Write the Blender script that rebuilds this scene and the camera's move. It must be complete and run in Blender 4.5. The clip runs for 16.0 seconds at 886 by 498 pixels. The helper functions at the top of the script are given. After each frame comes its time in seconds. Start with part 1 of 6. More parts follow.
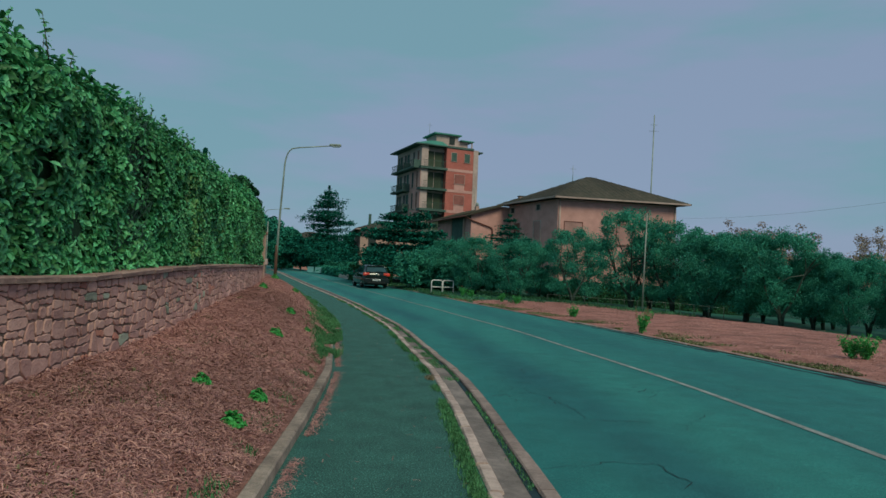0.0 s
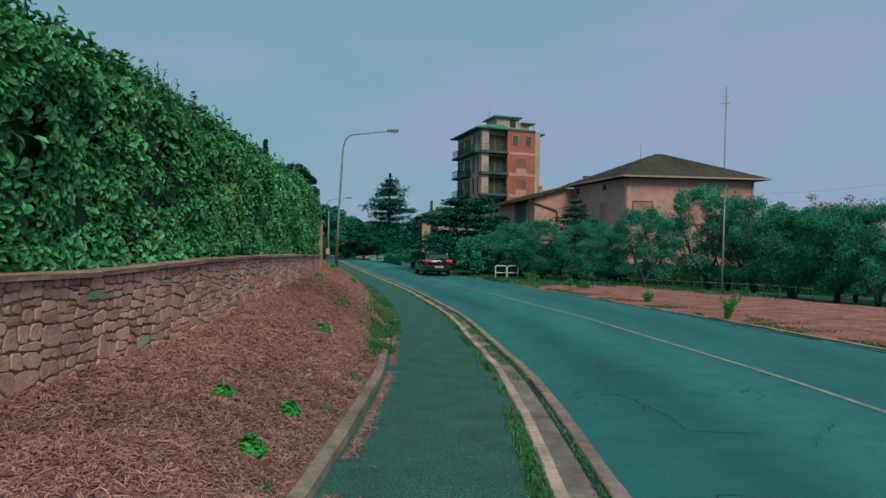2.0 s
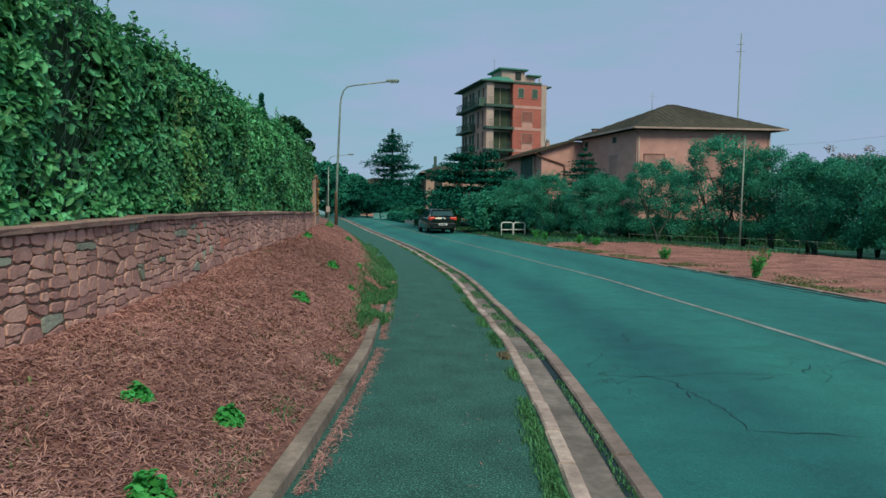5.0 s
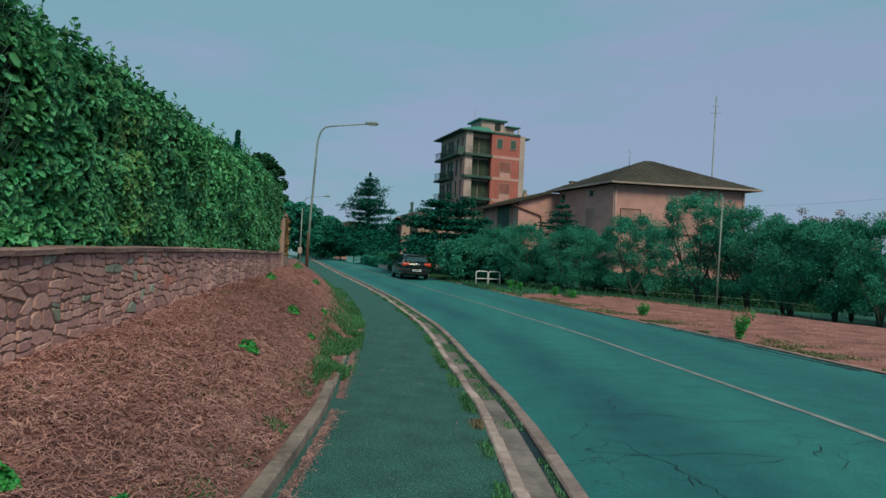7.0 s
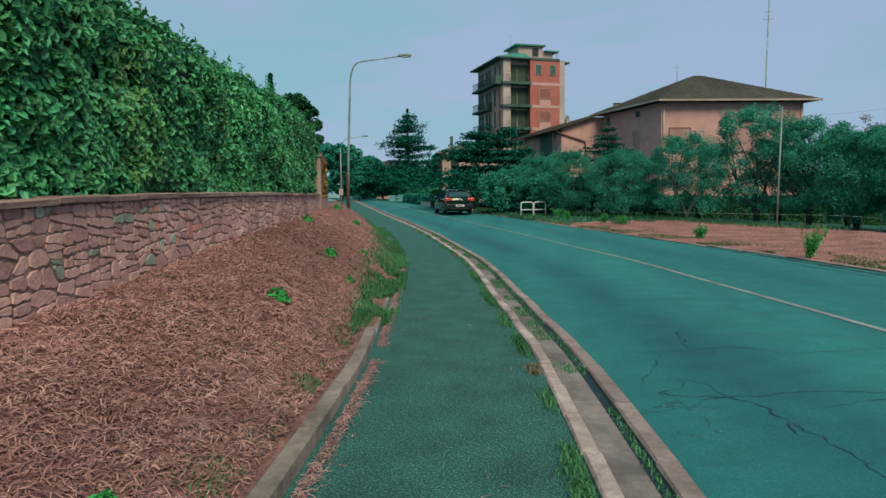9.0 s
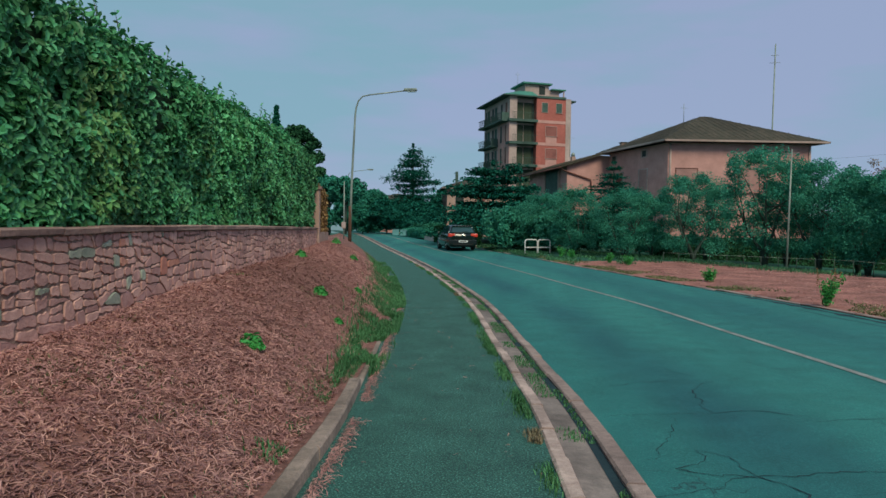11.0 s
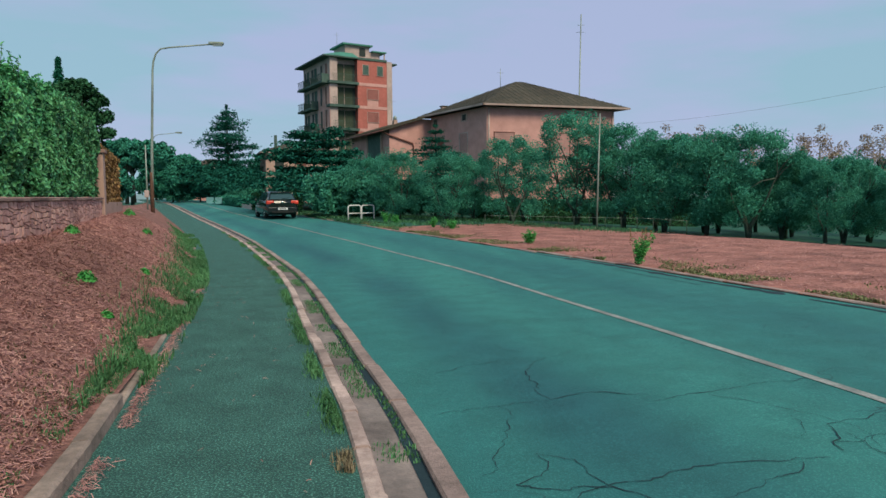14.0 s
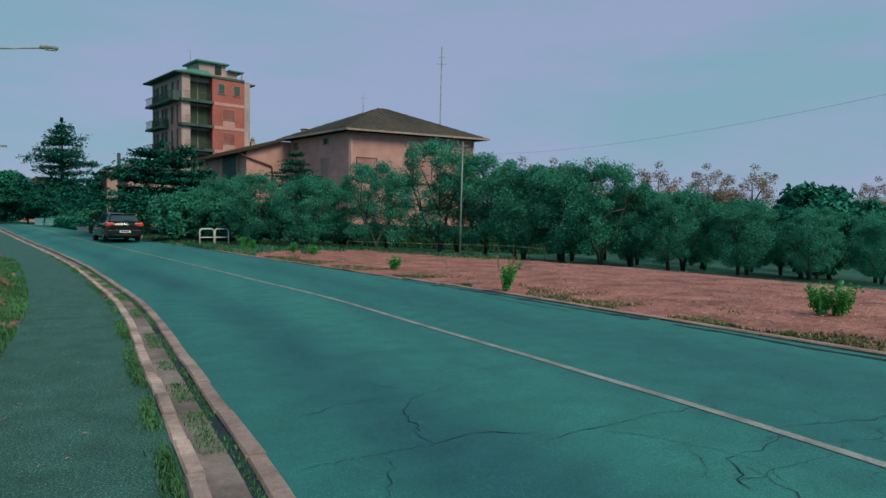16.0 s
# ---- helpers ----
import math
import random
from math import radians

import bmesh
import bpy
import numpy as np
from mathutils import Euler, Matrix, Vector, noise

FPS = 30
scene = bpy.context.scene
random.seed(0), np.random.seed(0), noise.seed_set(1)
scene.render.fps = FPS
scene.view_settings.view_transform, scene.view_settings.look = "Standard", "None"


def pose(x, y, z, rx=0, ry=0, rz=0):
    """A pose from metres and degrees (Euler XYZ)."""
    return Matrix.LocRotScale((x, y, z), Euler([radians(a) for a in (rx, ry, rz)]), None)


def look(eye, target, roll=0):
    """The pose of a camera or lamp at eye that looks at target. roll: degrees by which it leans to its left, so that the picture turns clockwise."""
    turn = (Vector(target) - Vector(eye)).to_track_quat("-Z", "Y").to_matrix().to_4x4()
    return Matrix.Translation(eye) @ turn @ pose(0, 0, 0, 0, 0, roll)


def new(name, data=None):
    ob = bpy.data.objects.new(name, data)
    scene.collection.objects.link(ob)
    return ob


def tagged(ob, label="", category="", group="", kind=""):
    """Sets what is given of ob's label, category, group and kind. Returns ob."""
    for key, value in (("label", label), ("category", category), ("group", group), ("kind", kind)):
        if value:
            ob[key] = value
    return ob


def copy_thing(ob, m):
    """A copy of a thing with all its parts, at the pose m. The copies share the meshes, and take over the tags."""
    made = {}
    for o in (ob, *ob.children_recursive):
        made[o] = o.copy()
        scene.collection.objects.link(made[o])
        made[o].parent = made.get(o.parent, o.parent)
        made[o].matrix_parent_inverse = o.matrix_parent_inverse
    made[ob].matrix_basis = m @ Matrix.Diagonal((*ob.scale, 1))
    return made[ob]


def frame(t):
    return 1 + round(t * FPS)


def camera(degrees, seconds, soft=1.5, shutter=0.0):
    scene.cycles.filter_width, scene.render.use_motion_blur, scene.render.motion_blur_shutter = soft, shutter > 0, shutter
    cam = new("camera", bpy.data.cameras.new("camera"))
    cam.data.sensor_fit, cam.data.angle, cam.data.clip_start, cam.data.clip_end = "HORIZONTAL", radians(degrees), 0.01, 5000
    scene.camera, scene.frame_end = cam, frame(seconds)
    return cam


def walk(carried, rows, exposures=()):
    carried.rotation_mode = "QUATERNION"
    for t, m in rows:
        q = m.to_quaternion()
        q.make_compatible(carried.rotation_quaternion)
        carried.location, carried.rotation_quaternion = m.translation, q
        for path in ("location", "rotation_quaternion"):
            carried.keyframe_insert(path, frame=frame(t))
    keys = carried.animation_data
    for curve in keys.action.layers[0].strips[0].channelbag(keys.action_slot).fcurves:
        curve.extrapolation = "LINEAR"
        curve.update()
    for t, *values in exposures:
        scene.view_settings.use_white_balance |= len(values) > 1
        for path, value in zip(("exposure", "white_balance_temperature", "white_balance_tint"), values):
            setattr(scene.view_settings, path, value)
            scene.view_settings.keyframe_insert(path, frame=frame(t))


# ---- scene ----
cam = camera(65.9, 16.0)
PATH = [
    (0, (-0.095, -0.532, 1.391), (-0.075, 1.467, 1.472), 2.4),
    (0.5, (-0.092, -0.247, 1.4), (-0.23, 1.748, 1.429), 0.4),
    (1, (-0.1, 0.059, 1.405), (-0.183, 2.057, 1.424), -0.9),
    (1.5, (-0.074, 0.328, 1.381), (-0.126, 2.327, 1.381), -2.1),
    (2, (-0.081, 0.619, 1.391), (-0.245, 2.612, 1.426), 1.0),
    (2.5, (-0.06, 0.85, 1.353), (-0.335, 2.831, 1.349), 3.0),
    (3, (-0.084, 1.165, 1.351), (-0.183, 3.162, 1.389), 2.1),
    (3.5, (-0.114, 1.379, 1.378), (-0.19, 3.377, 1.389), -0.2),
    (5.8, (-0.118, 2.42, 1.365), (-0.322, 4.407, 1.257), 1.1),
    (6, (-0.155, 2.504, 1.389), (-0.285, 4.499, 1.335), 2.3),
    (6.5, (-0.144, 2.693, 1.375), (-0.241, 4.691, 1.393), 1.4),
    (7, (-0.155, 2.847, 1.366), (-0.262, 4.844, 1.415), 2.8),
    (7.5, (-0.166, 3.046, 1.350), (-0.42, 5.03, 1.387), 3.6),
    (8, (-0.185, 3.192, 1.350), (-0.515, 5.163, 1.281), 1.0),
    (8.5, (-0.199, 3.38, 1.345), (-0.508, 5.355, 1.278), 0.5),
    (9, (-0.188, 3.582, 1.317), (-0.42, 5.563, 1.175), -0.6),
    (11.5, (-0.158, 4.289, 1.371), (-0.426, 6.27, 1.34), 1.4),
    (12, (-0.141, 4.435, 1.331), (-0.508, 6.395, 1.171), 1.2),
    (12.5, (-0.161, 4.643, 1.378), (-0.519, 6.601, 1.183), 1.7),
    (13, (-0.098, 4.828, 1.374), (-0.239, 6.819, 1.245), 1.8),
    (13.5, (-0.071, 5.015, 1.368), (-0.024, 7.009, 1.212), -0.7),
    (14, (-0.035, 5.231, 1.386), (0.224, 7.209, 1.244), -0.5),
    (14.5, (-0.042, 5.415, 1.348), (0.304, 7.382, 1.248), 0.4),
    (15, (-0.023, 5.589, 1.378), (0.422, 7.536, 1.278), 3.2),
    (15.5, (-0.042, 5.715, 1.399), (0.436, 7.656, 1.323), 3.9),
    (16, (-0.02, 5.858, 1.322), (0.636, 7.746, 1.259), 0.4),
]
walk(cam, [(t, look(eye, target, roll)) for t, eye, target, roll in PATH],
     [(0, -0.22, 6500, 2), (1.5, -0.08, 6500, 3), (3.7, -0.08, 6500, 3), (5.8, 0.28, 6500, 3), (6.2, 0.20, 6500, 3), (6.5, 0.06, 6500, 3), (7, -0.04, 6500, 3), (8, 0.10, 6500, 3), (8.5, 0.24, 6500, 3), (9, 0.25, 6500, 3), (11.3, 0.05, 6500, 10), (12, 0.12, 6500, 10), (12.5, 0.36, 6900, 15),
      (13, 0.40, 7200, 19), (13.5, 0.36, 6800, 13), (14, 0.38, 6800, 14), (14.5, 0.24, 6500, 11), (15, 0.05, 6500, 10), (16, 0.02, 6500, 10)])

# ---- world and sun ----
world = bpy.data.worlds.new("world")
scene.world = world
world.use_nodes = True
wn, wl = world.node_tree.nodes, world.node_tree.links
wn.clear()
w_out = wn.new("ShaderNodeOutputWorld")
w_bg = wn.new("ShaderNodeBackground")
w_sky = wn.new("ShaderNodeTexSky")
w_sky.sky_type = "NISHITA"
w_sky.sun_disc = False
w_sky.sun_elevation = radians(42)
w_sky.sun_rotation = radians(150)
w_co = wn.new("ShaderNodeTexCoord")
w_map = wn.new("ShaderNodeMapping")
w_map.inputs["Scale"].default_value = (1.0, 1.0, 4.2)
w_noise = wn.new("ShaderNodeTexNoise")
w_noise.inputs["Scale"].default_value = 2.3
w_noise.inputs["Detail"].default_value = 6
w_noise.inputs["Roughness"].default_value = 0.5
w_ramp = wn.new("ShaderNodeValToRGB")
w_ramp.color_ramp.elements[0].position = 0.43
w_ramp.color_ramp.elements[0].color = (0.222, 0.392, 0.495, 1)
w_ramp.color_ramp.elements[1].position = 0.59
w_ramp.color_ramp.elements[1].color = (0.30, 0.375, 0.56, 1)
w_mul = wn.new("ShaderNodeMixRGB")
w_mul.blend_type = "MULTIPLY"
w_mul.inputs[0].default_value = 1.0
w_mul.inputs[2].default_value = (0.1, 0.1, 0.1, 1)
w_mix = wn.new("ShaderNodeMixRGB")
w_mix.inputs[0].default_value = 0.92
wl.new(w_co.outputs["Generated"], w_map.inputs["Vector"])
wl.new(w_map.outputs["Vector"], w_noise.inputs["Vector"])
w_sep = wn.new("ShaderNodeSeparateXYZ")
w_side = wn.new("ShaderNodeMath")
w_side.operation = "MULTIPLY_ADD"
w_side.inputs[1].default_value = 0.14
wl.new(w_co.outputs["Generated"], w_sep.inputs["Vector"])
wl.new(w_sep.outputs["X"], w_side.inputs[0])
wl.new(w_noise.outputs["Fac"], w_side.inputs[2])
wl.new(w_side.outputs[0], w_ramp.inputs["Fac"])
wl.new(w_sky.outputs["Color"], w_mul.inputs[1])
wl.new(w_mul.outputs["Color"], w_mix.inputs[1])
wl.new(w_ramp.outputs["Color"], w_mix.inputs[2])
wl.new(w_mix.outputs["Color"], w_bg.inputs["Color"])
w_bg.inputs["Strength"].default_value = 1.0
wl.new(w_bg.outputs["Background"], w_out.inputs["Surface"])

sun = new("sun", bpy.data.lights.new("sun", "SUN"))
sun.data.energy = 2.3
sun.data.angle = radians(25)
sun.data.color = (1.0, 0.93, 0.70)
sun.matrix_world = look((20, -40, 45), (0, 0, 0))


# ---- materials ----
def material(name, low, high, scale=8.0, rough=0.85, bump=0.3, bump_scale=None, stain=0.25, island=0.0, piece=0.0, metal=0.0, detail=6.0, spec=0.3, through_light=0.0):
    """A surface between two colours: grain, broad stains, relief, and a tint by island or by object."""
    m = bpy.data.materials.new(name)
    m.use_nodes = True
    n, l = m.node_tree.nodes, m.node_tree.links
    b = n["Principled BSDF"]
    b.inputs["Roughness"].default_value = rough
    b.inputs["Metallic"].default_value = metal
    b.inputs["Specular IOR Level"].default_value = spec
    co = n.new("ShaderNodeTexCoord")
    g = n.new("ShaderNodeTexNoise")
    g.inputs["Scale"].default_value = scale
    g.inputs["Detail"].default_value = detail
    g.inputs["Roughness"].default_value = 0.65
    l.new(co.outputs["Object"], g.inputs["Vector"])
    ramp = n.new("ShaderNodeValToRGB")
    ramp.color_ramp.elements[0].position = 0.3
    ramp.color_ramp.elements[0].color = (*low, 1)
    ramp.color_ramp.elements[1].position = 0.7
    ramp.color_ramp.elements[1].color = (*high, 1)
    l.new(g.outputs["Fac"], ramp.inputs["Fac"])
    last = ramp.outputs["Color"]
    s = n.new("ShaderNodeTexNoise")
    s.inputs["Scale"].default_value = scale * 0.11
    s.inputs["Detail"].default_value = 3
    l.new(co.outputs["Object"], s.inputs["Vector"])
    sm = n.new("ShaderNodeMapRange")
    sm.inputs["From Min"].default_value = 0.3
    sm.inputs["From Max"].default_value = 0.7
    sm.inputs["To Min"].default_value = 1.0 - stain
    sm.inputs["To Max"].default_value = 1.0 + stain
    l.new(s.outputs["Fac"], sm.inputs["Value"])
    hv = n.new("ShaderNodeHueSaturation")
    l.new(sm.outputs["Result"], hv.inputs["Value"])
    l.new(last, hv.inputs["Color"])
    last = hv.outputs["Color"]
    for kind, amount in (("island", island), ("piece", piece)):
        if amount:
            src = n.new("ShaderNodeNewGeometry").outputs["Random Per Island"] if kind == "island" else n.new("ShaderNodeObjectInfo").outputs["Random"]
            r = n.new("ShaderNodeMapRange")
            r.inputs["To Min"].default_value = 1.0 - amount
            r.inputs["To Max"].default_value = 1.0 + amount
            l.new(src, r.inputs["Value"])
            h2 = n.new("ShaderNodeHueSaturation")
            l.new(r.outputs["Result"], h2.inputs["Value"])
            hr = n.new("ShaderNodeMath")
            hr.operation = "MULTIPLY_ADD"
            hr.inputs[1].default_value = 0.06 * amount
            hr.inputs[2].default_value = 0.5 - 0.03 * amount
            l.new(src, hr.inputs[0])
            l.new(hr.outputs[0], h2.inputs["Hue"])
            l.new(last, h2.inputs["Color"])
            last = h2.outputs["Color"]
    l.new(last, b.inputs["Base Color"])
    if bump:
        bn = n.new("ShaderNodeTexNoise")
        bn.inputs["Scale"].default_value = bump_scale or scale * 3
        bn.inputs["Detail"].default_value = 4
        l.new(co.outputs["Object"], bn.inputs["Vector"])
        bp = n.new("ShaderNodeBump")
        bp.inputs["Strength"].default_value = bump
        bp.inputs["Distance"].default_value = 0.02
        l.new(bn.outputs["Fac"], bp.inputs["Height"])
        l.new(bp.outputs["Normal"], b.inputs["Normal"])
    if through_light:
        tr = n.new("ShaderNodeBsdfTranslucent")
        l.new(last, tr.inputs["Color"])
        mx = n.new("ShaderNodeMixShader")
        mx.inputs[0].default_value = through_light
        l.new(b.outputs["BSDF"], mx.inputs[1])
        l.new(tr.outputs["BSDF"], mx.inputs[2])
        l.new(mx.outputs["Shader"], n["Material Output"].inputs["Surface"])
    return m


def asphalt(name, low, high, cracks, stain, grit):
    """Worn asphalt: fine stone grain, broad worn bands and hairline cracks."""
    m = material(name, low, high, scale=26, rough=0.8, bump=0.5, bump_scale=140, stain=stain, spec=0.35)
    n, l = m.node_tree.nodes, m.node_tree.links
    b = n["Principled BSDF"]
    src = b.inputs["Base Color"].links[0].from_socket
    co = n.new("ShaderNodeTexCoord")
    speck = n.new("ShaderNodeTexNoise")
    speck.inputs["Scale"].default_value = 85
    speck.inputs["Detail"].default_value = 2.5
    l.new(co.outputs["Object"], speck.inputs["Vector"])
    sr = n.new("ShaderNodeValToRGB")
    sr.color_ramp.elements[0].position = 0.50
    sr.color_ramp.elements[0].color = (0.88, 0.88, 0.88, 1)
    sr.color_ramp.elements[1].position = 0.68
    sr.color_ramp.elements[1].color = (grit, grit * 0.88, grit * 0.84, 1)
    l.new(speck.outputs["Fac"], sr.inputs["Fac"])
    mu = n.new("ShaderNodeMixRGB")
    mu.blend_type = "MULTIPLY"
    mu.inputs[0].default_value = 0.8
    l.new(src, mu.inputs[1])
    l.new(sr.outputs["Color"], mu.inputs[2])
    last = mu.outputs["Color"]
    if cracks:
        mp = n.new("ShaderNodeMapping")
        mp.inputs["Rotation"].default_value = (0, 0, -0.12)
        mp.inputs["Scale"].default_value = (0.55, 0.05, 1.0)
        l.new(co.outputs["Object"], mp.inputs["Vector"])
        bn = n.new("ShaderNodeTexNoise")
        bn.inputs["Scale"].default_value = 1.0
        bn.inputs["Detail"].default_value = 3
        l.new(mp.outputs["Vector"], bn.inputs["Vector"])
        br = n.new("ShaderNodeValToRGB")
        br.color_ramp.elements[0].position = 0.36
        br.color_ramp.elements[0].color = (0.82, 0.86, 0.91, 1)
        br.color_ramp.elements[1].position = 0.62
        br.color_ramp.elements[1].color = (1.36, 1.20, 1.15, 1)
        l.new(bn.outputs["Fac"], br.inputs["Fac"])
        bm_ = n.new("ShaderNodeMixRGB")
        bm_.blend_type = "MULTIPLY"
        bm_.inputs[0].default_value = 1.0
        l.new(last, bm_.inputs[1])
        l.new(br.outputs["Color"], bm_.inputs[2])
        last = bm_.outputs["Color"]
        across = n.new("ShaderNodeAttribute")
        across.attribute_name = "across"
        lane = n.new("ShaderNodeValToRGB")
        lane.color_ramp.interpolation = "EASE"
        stops = lane.color_ramp.elements
        stops[0].position, stops[0].color = 0.06, (0, 0, 0, 1)
        stops[1].position, stops[1].color = 0.19, (1, 1, 1, 1)
        for at, grey in ((0.33, 0.0), (0.62, 0.0), (0.74, 0.45), (0.88, 0.0)):
            e = stops.new(at)
            e.color = (grey, grey, grey, 1)
        l.new(across.outputs["Fac"], lane.inputs["Fac"])
        oil = n.new("ShaderNodeTexNoise")
        oil.inputs["Scale"].default_value = 0.28
        oil.inputs["Detail"].default_value = 4
        l.new(co.outputs["Object"], oil.inputs["Vector"])
        oilr = n.new("ShaderNodeMapRange")
        oilr.inputs["From Min"].default_value = 0.34
        oilr.inputs["From Max"].default_value = 0.60
        oilr.inputs["To Min"].default_value = 0.25
        l.new(oil.outputs["Fac"], oilr.inputs["Value"])
        worn = n.new("ShaderNodeMath")
        worn.operation = "MULTIPLY"
        l.new(lane.outputs["Color"], worn.inputs[0])
        l.new(oilr.outputs["Result"], worn.inputs[1])
        oily = n.new("ShaderNodeMixRGB")
        oily.blend_type = "MULTIPLY"
        oily.inputs[2].default_value = (0.62, 0.66, 0.78, 1)
        l.new(worn.outputs[0], oily.inputs[0])
        l.new(last, oily.inputs[1])
        last = oily.outputs["Color"]
        dn = n.new("ShaderNodeTexNoise")
        dn.inputs["Scale"].default_value = 1.6
        dn.inputs["Detail"].default_value = 5
        l.new(co.outputs["Object"], dn.inputs["Vector"])
        ad = n.new("ShaderNodeMixRGB")
        ad.blend_type = "ADD"
        ad.inputs[0].default_value = 0.9
        l.new(co.outputs["Object"], ad.inputs[1])
        l.new(dn.outputs["Color"], ad.inputs[2])
        vo = n.new("ShaderNodeTexVoronoi")
        vo.feature = "DISTANCE_TO_EDGE"
        vo.inputs["Scale"].default_value = 0.75
        l.new(ad.outputs["Color"], vo.inputs["Vector"])
        cr = n.new("ShaderNodeValToRGB")
        cr.color_ramp.elements[0].position = 0.0
        cr.color_ramp.elements[0].color = (1, 1, 1, 1)
        cr.color_ramp.elements[1].position = 0.0055
        cr.color_ramp.elements[1].color = (0, 0, 0, 1)
        l.new(vo.outputs["Distance"], cr.inputs["Fac"])
        mk = n.new("ShaderNodeTexNoise")
        mk.inputs["Scale"].default_value = 0.35
        mk.inputs["Detail"].default_value = 2
        l.new(co.outputs["Object"], mk.inputs["Vector"])
        mr = n.new("ShaderNodeMapRange")
        mr.inputs["From Min"].default_value = 0.52
        mr.inputs["From Max"].default_value = 0.62
        l.new(mk.outputs["Fac"], mr.inputs["Value"])
        mm = n.new("ShaderNodeMath")
        mm.operation = "MULTIPLY"
        l.new(cr.outputs["Color"], mm.inputs[0])
        l.new(mr.outputs["Result"], mm.inputs[1])
        ma = n.new("ShaderNodeMath")
        ma.operation = "MULTIPLY"
        ma.inputs[1].default_value = 0.75
        l.new(mm.outputs[0], ma.inputs[0])
        dk = n.new("ShaderNodeMixRGB")
        dk.inputs[2].default_value = (0.012, 0.03, 0.04, 1)
        l.new(ma.outputs[0], dk.inputs[0])
        l.new(last, dk.inputs[1])
        last = dk.outputs["Color"]
    l.new(last, b.inputs["Base Color"])
    return m


M_ROAD = asphalt("road_asphalt", (0.016, 0.150, 0.142), (0.026, 0.181, 0.168), True, 0.12, 1.7)
M_WALK = asphalt("walk_asphalt", (0.013, 0.064, 0.055), (0.034, 0.106, 0.086), False, 0.2, 4.8)
M_PAINT = material("faded_paint", (0.15, 0.19, 0.18), (0.32, 0.31, 0.29), 30, 0.8, 0.2, stain=0.3)
M_CRACK = material("crack_dark", (0.012, 0.03, 0.04), (0.02, 0.045, 0.055), 20, 0.95, 0.2)
M_KERB = material("kerb_concrete", (0.23, 0.17, 0.15), (0.36, 0.26, 0.23), 22, 0.9, 0.5, stain=0.3, piece=0.15)
M_KERB_L = material("bank_kerb", (0.20, 0.160, 0.13), (0.36, 0.27, 0.225), 18, 0.9, 0.5, stain=0.4, piece=0.15)
M_PALE = material("pale_kerb_stone", (0.33, 0.235, 0.205), (0.54, 0.405, 0.355), 14, 0.9, 0.6, stain=0.4, piece=0.14)
M_GUTTER = material("gutter_concrete", (0.15, 0.125, 0.115), (0.25, 0.20, 0.18), 16, 0.95, 0.5, stain=0.4)
M_MULCH = material("dry_mulch", (0.115, 0.052, 0.042), (0.36, 0.172, 0.142), 30, 0.95, 1.0, 60, stain=0.38)
M_STRAW = material("straw", (0.33, 0.152, 0.136), (0.53, 0.282, 0.252), 3, 0.9, 0, stain=0.25, island=0.5)
M_BARKCHIP = material("bark_chip", (0.26, 0.120, 0.098), (0.44, 0.235, 0.200), 3, 0.95, 0, stain=0.25, island=0.45)
M_FIELD = material("stubble_field", (0.18, 0.074, 0.058), (0.46, 0.20, 0.160), 11, 0.95, 1.0, 30, stain=0.42)
M_SOIL = material("grove_ground", (0.007, 0.060, 0.040), (0.022, 0.11, 0.072), 1.2, 0.95, 0.6, 8, stain=0.4)
M_STONE = material("rubble_stone", (0.40, 0.218, 0.185), (0.60, 0.352, 0.302), 7, 0.9, 0.45, 40, stain=0.25, piece=0.24)
M_STONE_R = material("red_stone", (0.40, 0.16, 0.12), (0.50, 0.23, 0.17), 9, 0.9, 0.6, 30, piece=0.15)
M_STONE_G = material("grey_green_stone", (0.24, 0.27, 0.21), (0.36, 0.37, 0.29), 9, 0.9, 0.6, 30, piece=0.2)
M_STONES = material("rubble_stone_far", (0.40, 0.218, 0.185), (0.60, 0.352, 0.302), 7, 0.9, 0.45, 40, stain=0.25, island=0.24)
M_MORTAR = material("wall_mortar", (0.09, 0.075, 0.052), (0.34, 0.205, 0.170), 5, 0.95, 0.8, 40, stain=0.5)
M_COPING = material("coping_slab", (0.24, 0.150, 0.125), (0.38, 0.25, 0.205), 12, 0.9, 0.5, stain=0.3, piece=0.15)
M_LEAF = material("laurel_leaf", (0.036, 0.200, 0.072), (0.118, 0.375, 0.150), 2.2, 0.5, 0, stain=0.35, island=0.6, spec=0.35, through_light=0.22)
M_YELLOWLEAF = material("yellowed_leaf", (0.085, 0.235, 0.070), (0.21, 0.39, 0.145), 3, 0.6, 0, stain=0.3, island=0.5, through_light=0.2)
# Near-black green: the shade inside the hedges is put into this colour.
M_CORE_SHADE = material("hedge_core_shade", (0.008, 0.030, 0.014), (0.016, 0.05, 0.022), 6, 0.95, 0.4)
M_CORE_TWIG = material("dry_twig", (0.03, 0.075, 0.06), (0.06, 0.12, 0.095), 8, 0.9, 0.2)
M_TWIG = material("twig", (0.05, 0.045, 0.03), (0.10, 0.08, 0.055), 8, 0.9, 0.3)
M_BROWNLEAF = material("browned_leaf", (0.16, 0.10, 0.04), (0.30, 0.17, 0.075), 3, 0.7, 0, stain=0.3, island=0.5, through_light=0.2)
M_GRASS = material("grass_blade", (0.046, 0.170, 0.058), (0.110, 0.285, 0.112), 2, 0.7, 0, stain=0.3, island=0.45, through_light=0.25)
M_DRYGRASS = material("dry_grass_blade", (0.19, 0.16, 0.095), (0.32, 0.255, 0.165), 2, 0.8, 0, island=0.4, through_light=0.25)
